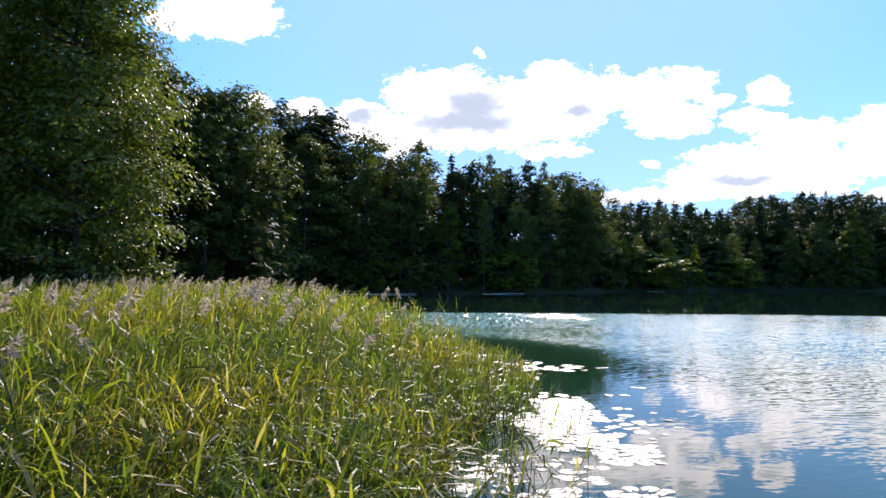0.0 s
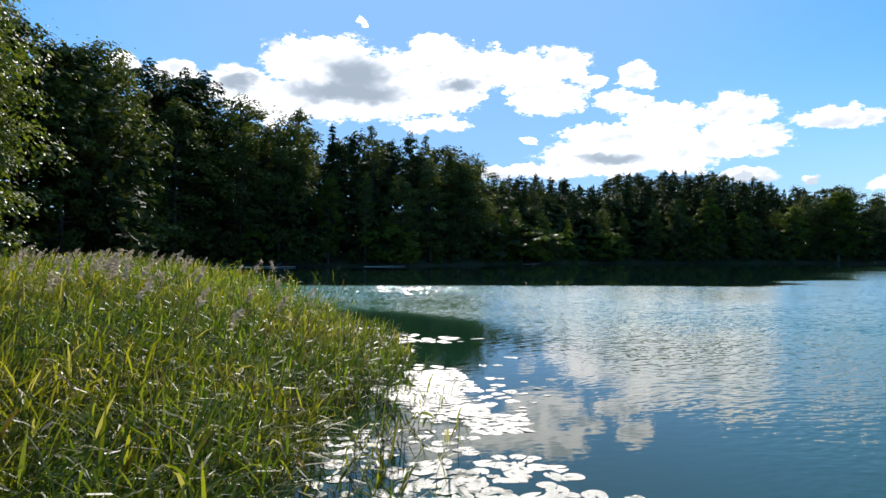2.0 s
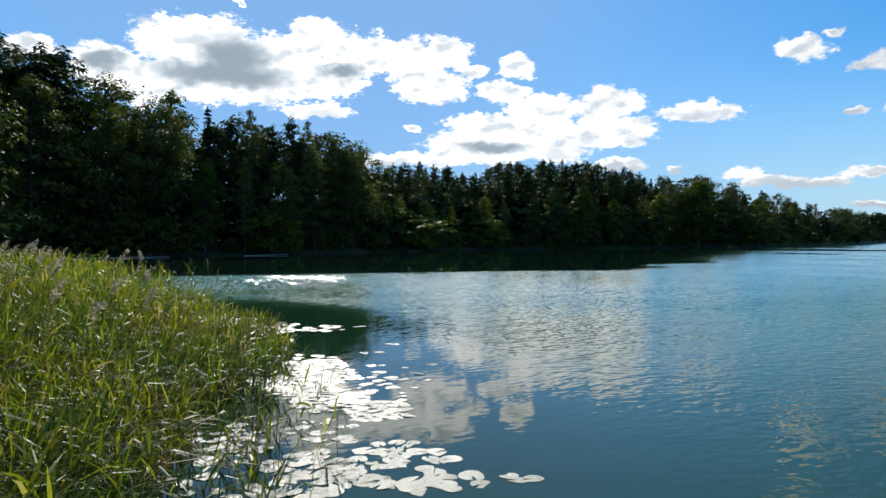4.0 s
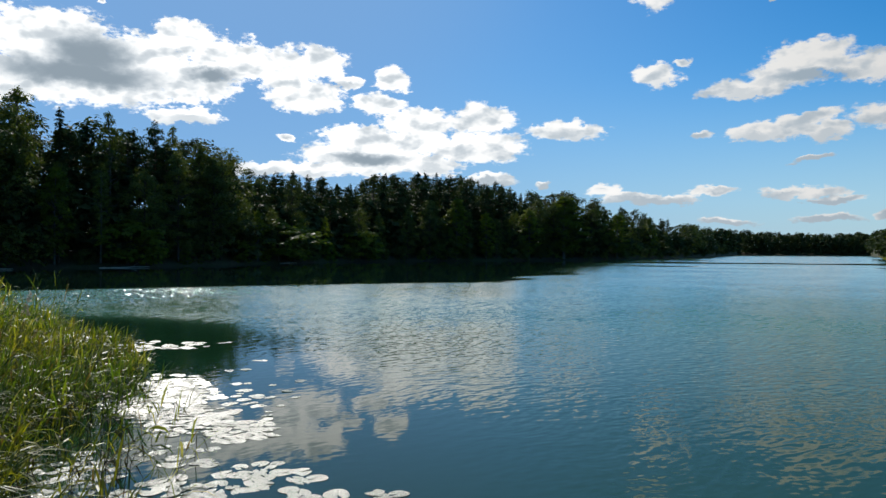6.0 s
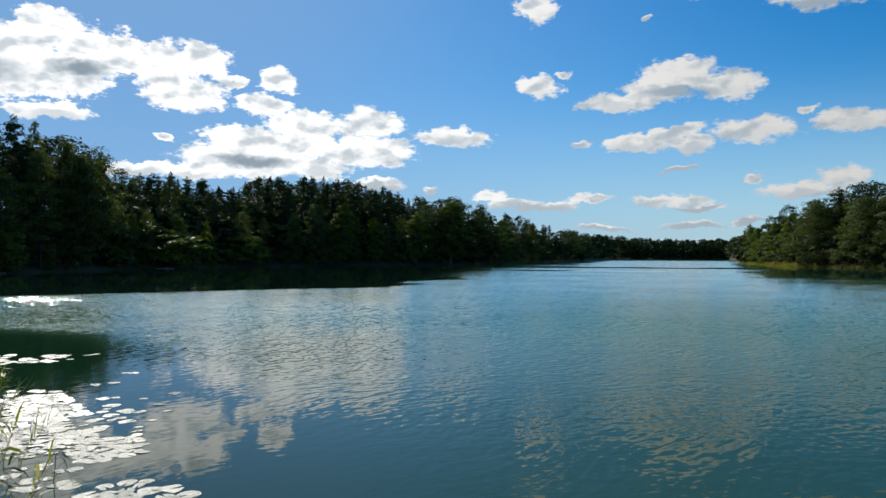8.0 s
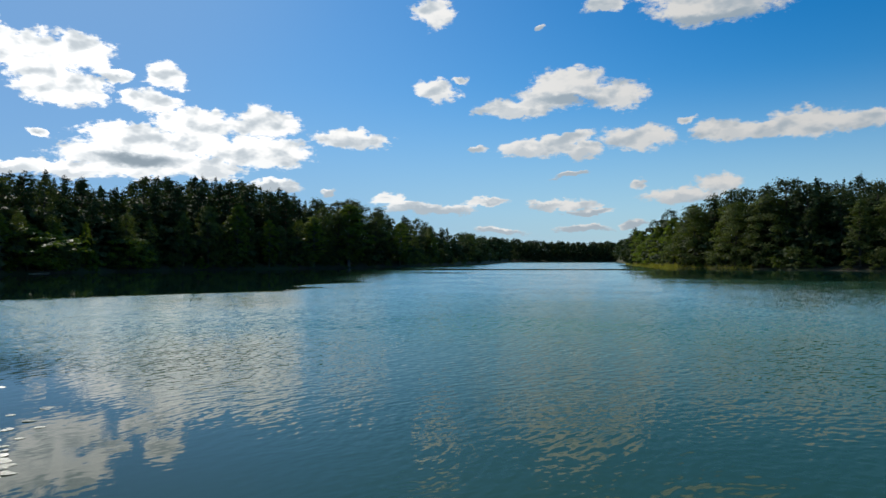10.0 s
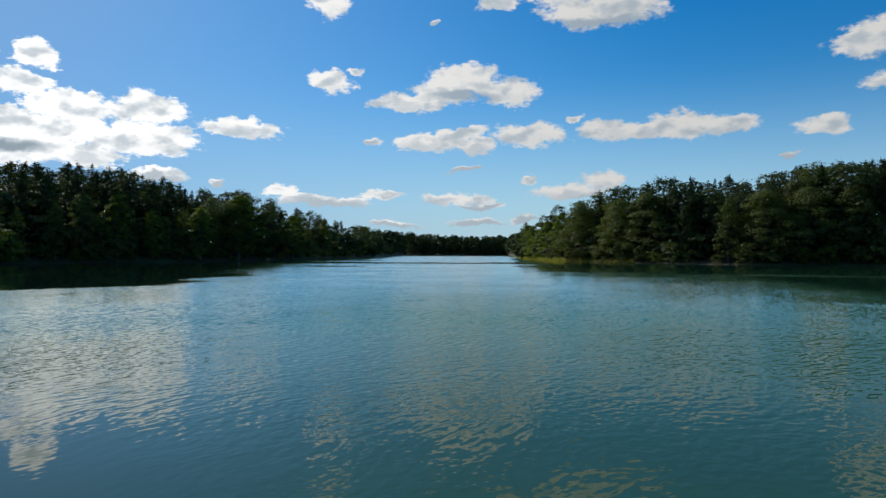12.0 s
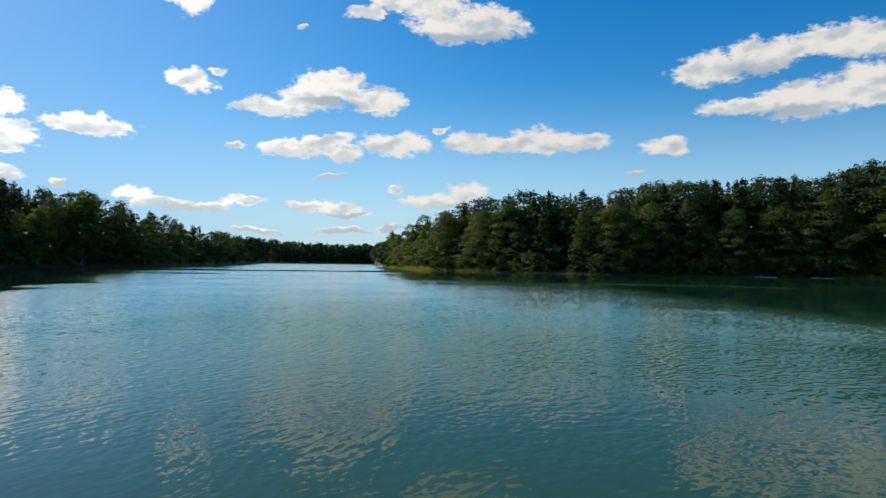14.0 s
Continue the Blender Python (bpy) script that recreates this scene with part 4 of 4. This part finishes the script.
        for j, w in enumerate((0.55, 1.0, 0.8, 0.06)):
            rows += [p - side * (width * w)[:, None], p + side * (width * w)[:, None]]
            angle = start - drop * (j + 0.5) / 3
            p = p + np.column_stack([out * (np.cos(angle) * long / 3)[:, None], np.sin(angle) * long / 3])
        some = (r < 20) | (k % 2 == 0)
        v = np.stack(rows, 1)[some]
        m = len(v)
        one = np.array([(0, 1, 3, 2), (2, 3, 5, 4), (4, 5, 7, 6)])
        blades.append(v.reshape(-1, 3))
        faces.append((one[None] + 8 * np.arange(m)[:, None, None]).reshape(-1, 4) + total)
        total += 8 * m
    tagged(part("blades", quad_mesh("blades", np.concatenate(blades), np.concatenate(faces), REED_LEAF), bed), kind="stuff")

    # plumes: drooping feathery heads on the older stems
    has = rng.random(count) < np.interp(r, [3, 6, 9, 13, 18, 26, 40], [0.004, 0.006, 0.010, 0.015, 0.024, 0.036, 0.04]) * np.where(tall > 1.2, 1, 0.25)
    tops = stalk(np.ones(count))[has]
    tops[:, 2] += rng.uniform(0.0, 0.2, len(tops))
    w = wind[has]
    m = len(tops)
    pos, face = [], []
    for k in range(30):
        q = k / 29
        jit = rng.normal(0, 0.022, (m, 3))
        pos.append(tops + jit * (1.3 - q) + np.column_stack([w * (0.02 + 0.15 * q * q), np.full(m, -0.04 + 0.24 * q)]) + np.column_stack([w * rng.uniform(0, 0.04, (m, 1)), np.zeros(m)]))
        face.append(rng.normal(size=(m, 3)))
    tagged(part("plumes", quad_mesh("plumes", *leaves(rng, np.concatenate(pos), np.concatenate(face), 0.030, 4.5), PLUME), bed), kind="stuff")


build_reeds()

# ---------------------------------------------------------------- lily pads


def pad_mesh(rng):
    """A round leaf with a notch, lifted a little at its rim."""
    bm = bmesh.new()
    ring_in, ring_out, steps = [], [], 22
    notch = 0.22
    low = [bm.verts.new((0, 0, 0.002))]
    for k in range(steps + 1):
        a = notch + (2 * math.pi - 2 * notch) * k / steps
        wob = 1 + 0.05 * math.sin(3 * a + rng.uniform(0, 1)) + rng.uniform(-0.02, 0.02)
        lift = max(0.0, rng.normal(0.0, 0.009))
        ring_in.append(bm.verts.new((0.55 * wob * math.cos(a) * 1.12, 0.55 * wob * math.sin(a), 0.004)))
        ring_out.append(bm.verts.new((wob * math.cos(a) * 1.12, wob * math.sin(a), 0.006 + lift * 1.2)))
    for k in range(steps):
        bm.faces.new((low[0], ring_in[k], ring_in[k + 1]))
        bm.faces.new((ring_in[k], ring_out[k], ring_out[k + 1], ring_in[k + 1]))
    edge = [e for e in bm.edges if e.is_boundary]
    made = bmesh.ops.extrude_edge_only(bm, edges=edge)
    for v in made["geom"]:
        if isinstance(v, bmesh.types.BMVert):
            v.co.z -= 0.007
    me = bpy.data.meshes.new("lily_pad")
    bm.to_mesh(me)
    bm.free()
    me.materials.append(PAD)
    return me


def scatter_pads():
    rng = np.random.default_rng(9)
    meshes = [pad_mesh(rng) for _ in range(9)]
    placed, far = [], []

    def drop(cx, cy, sx, sy, count, big=0.095):
        tries = 0
        while count > 0 and tries < 4000:
            tries += 1
            x, y = cx + sx * float(np.clip(rng.normal(), -1.7, 1.7)), cy + sy * float(np.clip(rng.normal(), -1.7, 1.7))
            rad = 0.84 * big * rng.uniform(0.6, 1.25)
            if any((x - a) ** 2 + (y - b) ** 2 < (0.52 * (rad + c)) ** 2 for a, b, c in placed):
                continue
            placed.append((x, y, rad))
            count -= 1
            if y > 9.6:
                far.append((int(rng.integers(len(meshes))), Matrix.LocRotScale((x, y, 0.002), Euler((rng.normal(0, 0.03), rng.normal(0, 0.03), rng.uniform(0, 6.28))), (rad, rad, rad * 0.8))))
                continue
            ob = tagged(new("lily_pad", meshes[int(rng.integers(len(meshes)))]), "round green water lily pad floating on the lake", "lily pad", "lily pads by the reeds")
            ob.matrix_basis = Matrix.LocRotScale((x, y, 0.002), Euler((rng.normal(0, 0.03), rng.normal(0, 0.03), rng.uniform(0, 6.28))), (rad, rad, rad * 0.8))

    drop(1.1, 6.2, 0.2, 0.28, 30, 0.11)
    drop(0.85, 5.7, 0.16, 0.14, 9, 0.11)
    drop(1.4, 6.0, 0.15, 0.24, 12, 0.11)
    drop(1.85, 6.4, 0.17, 0.2, 15, 0.105)
    drop(1.9, 5.55, 0.14, 0.1, 8, 0.11)
    drop(2.2, 6.05, 0.16, 0.24, 6, 0.105)
    drop(2.6, 5.45, 0.16, 0.1, 5, 0.105)
    drop(1.72, 8.8, 0.26, 0.34, 76)
    drop(2.15, 8.05, 0.2, 0.24, 36)
    drop(1.55, 9.6, 0.26, 0.34, 72)
    drop(1.2, 10.0, 0.2, 0.3, 26)
    drop(1.9, 10.8, 0.24, 0.5, 110)
    drop(1.2, 7.4, 0.3, 0.35, 18)
    drop(0.45, 7.3, 0.2, 0.36, 24, 0.105)
    drop(0.2, 6.0, 0.25, 0.5, 12, 0.105)
    drop(2.5, 9.5, 0.22, 0.5, 15)
    drop(2.85, 10.2, 0.24, 0.4, 9)
    drop(1.9, 11.7, 0.25, 0.35, 14)
    drop(2.45, 15.8, 0.4, 0.3, 26, 0.13)
    drop(1.7, 16.6, 0.35, 0.3, 12, 0.13)
    drop(1.0, 15.2, 0.4, 0.5, 12, 0.12)
    drop(0.75, 18.0, 0.4, 0.6, 40, 0.13)
    drop(3.6, 15.8, 0.06, 0.05, 2, 0.13)
    drop(3.6, 13.0, 0.08, 0.06, 2, 0.12)
    drop(3.2, 11.5, 0.3, 0.5, 3, 0.11)
    bm = bmesh.new()
    for which, m in far:
        start = len(bm.verts)
        bm.from_mesh(meshes[which])
        bm.verts.ensure_lookup_table()
        bmesh.ops.transform(bm, matrix=m, verts=bm.verts[start:])
    me = bpy.data.meshes.new("lily_pads")
    bm.to_mesh(me)
    bm.free()
    me.materials.append(PAD)
    tagged(new("lily_pads", me), "dense drift of round green water lily pads", "lily pads", kind="stuff")


scatter_pads()

# ---------------------------------------------------------------- broken reed stalks in the open water


def broken_stalk(x, y, turn, up, over, fall, rng):
    """A dead stalk that rises from the water, snaps and hangs over, with a withered blade."""
    ob = tagged(new("dead_reed"), "dark broken dead reed stalk bent over the water", "reed", "dead reed stalks by the pads")
    bend = np.array([0.12 * up, 0, up])
    tip = bend + np.array([over, rng.normal(0, 0.03), fall])
    line = [np.array([0, 0, -0.1]), bend * 0.5 + np.array([0.01, 0, 0]), bend, bend * 0.5 + tip * 0.5 + np.array([0, 0, 0.02]), tip]
    part("stalk", quad_mesh("stalk", *tube(line, [0.0045, 0.004, 0.0035, 0.003, 0.0015], 5), DEAD_STALK, True), ob)
    for k in range(int(rng.integers(1, 4))):
        root = line[2] * (1 - 0.3 * k) + line[4] * 0.3 * k
        way_out = np.array([rng.uniform(0.05, 0.16), rng.normal(0, 0.05), rng.uniform(-0.2, -0.05)])
        side = np.array([0.1, 0.9, 0.2]) * rng.uniform(0.008, 0.014)
        ribs = [root, root + way_out * 0.4 + np.array([0, 0, 0.05]), root + way_out]
        verts = np.concatenate([[r - side * w, r + side * w] for r, w in zip(ribs, (0.5, 1.0, 0.15))])
        blade = part("blade", quad_mesh("blade", verts, [(0, 1, 3, 2), (2, 3, 5, 4)], DEAD_STALK), ob)
        blade.data.update()
    ob.matrix_basis = pose(x, y, 0, 0, 0, turn)


DEAD_STALK = leaf_material("dead_stalk", (0.020, 0.016, 0.010), (0.050, 0.040, 0.022), (0.12, 0.10, 0.05), 0.6, 0.15, 0.2)
STALKS = np.random.default_rng(31)
for k in range(34):
    y = STALKS.uniform(5.4, 9.6)
    x = STALKS.uniform(-0.1, 0.7) + 0.10 * (y - 5) + (STALKS.uniform(0.2, 0.7) if k % 5 == 0 else 0)
    broken_stalk(x, y, STALKS.uniform(-70, 70), STALKS.uniform(0.12, 0.5), STALKS.uniform(0.05, 0.35), STALKS.uniform(-0.3, 0.22), STALKS)

# ---------------------------------------------------------------- fallen logs and shore grass


def fallen_log(x, y, turn, long, thick, rng):
    ob = tagged(new("fallen_log"), "bleached fallen log lying at the water's edge", "log", "fallen logs along the bank")
    line = np.column_stack([np.linspace(-long / 2, long / 2, 7), np.cumsum(rng.normal(0, 0.04, 7)), np.linspace(0.02, 0.12, 7) + rng.normal(0, 0.02, 7)])
    part("stem", quad_mesh("stem", *tube(line, thick * np.linspace(1.0, 0.45, 7), 8), DEAD_WOOD, True), ob)
    root = line[4]
    part("branch", quad_mesh("branch", *tube([root, root + np.array([0.3, 0.25, 0.35]), root + np.array([0.7, 0.4, 0.5])], [thick * 0.35, thick * 0.2, 0.01], 6), DEAD_WOOD, True), ob)
    ob.matrix_basis = pose(x, y, 0.0, 0, 0, turn)


LOGS = np.random.default_rng(4)
for az, past, turn, long, thick in [(5.0, -1.0, 2, 5.5, 0.075), (-4.5, -1.5, 5, 7.0, 0.08), (16.6, -1.0, -20, 4.5, 0.075), (91.5, -0.3, 85, 4.0, 0.12), (95.2, -0.3, 95, 4.0, 0.13), (-8.5, -2.0, 0, 5.0, 0.1)]:
    fallen_log(*at(az, bank(az) + past), turn, long, thick, LOGS)


def build_sedge():
    """Yellowed sedge on the low spit and in patches along the eastern bank."""
    rng = np.random.default_rng(8)
    pos, facing = [], []
    for start, end, low, high, count in ((61.5, 65.6, -9, 4, 5200), (65.6, 71, -0.6, 1.2, 700), (96, 99, -0.8, 1, 300)):
        for _ in range(count):
            az = rng.uniform(start, end)
            x, y = at(az, bank(az) + rng.uniform(low, high))
            pos.append((x, y, rng.uniform(0.15, 0.75)))
            facing.append((rng.normal(), rng.normal(), 0.15))
    rngb = np.random.default_rng(18)
    pos, facing = np.array(pos), unit(np.array(facing))
    side = unit(np.cross(facing, (0, 0, 1)))
    tall, wide = rngb.uniform(0.35, 0.8, (len(pos), 1)), rngb.uniform(0.04, 0.09, (len(pos), 1))
    up = np.array([0, 0, 1.0]) + rngb.normal(0, 0.3, (len(pos), 3))
    foot = pos * np.array([1, 1, 0])
    verts = np.stack([foot - side * wide, foot + side * wide, foot + up * tall * 1.2 + side * wide * 0.2, foot + up * tall * 1.2 - side * wide * 0.2], 1).reshape(-1, 3)
    return tagged(new("shore_sedge", quad_mesh("shore_sedge", verts, np.arange(len(verts)).reshape(-1, 4), SEDGE)), "yellow green sedge growing on the low spit", "grass", kind="stuff")


build_sedge()
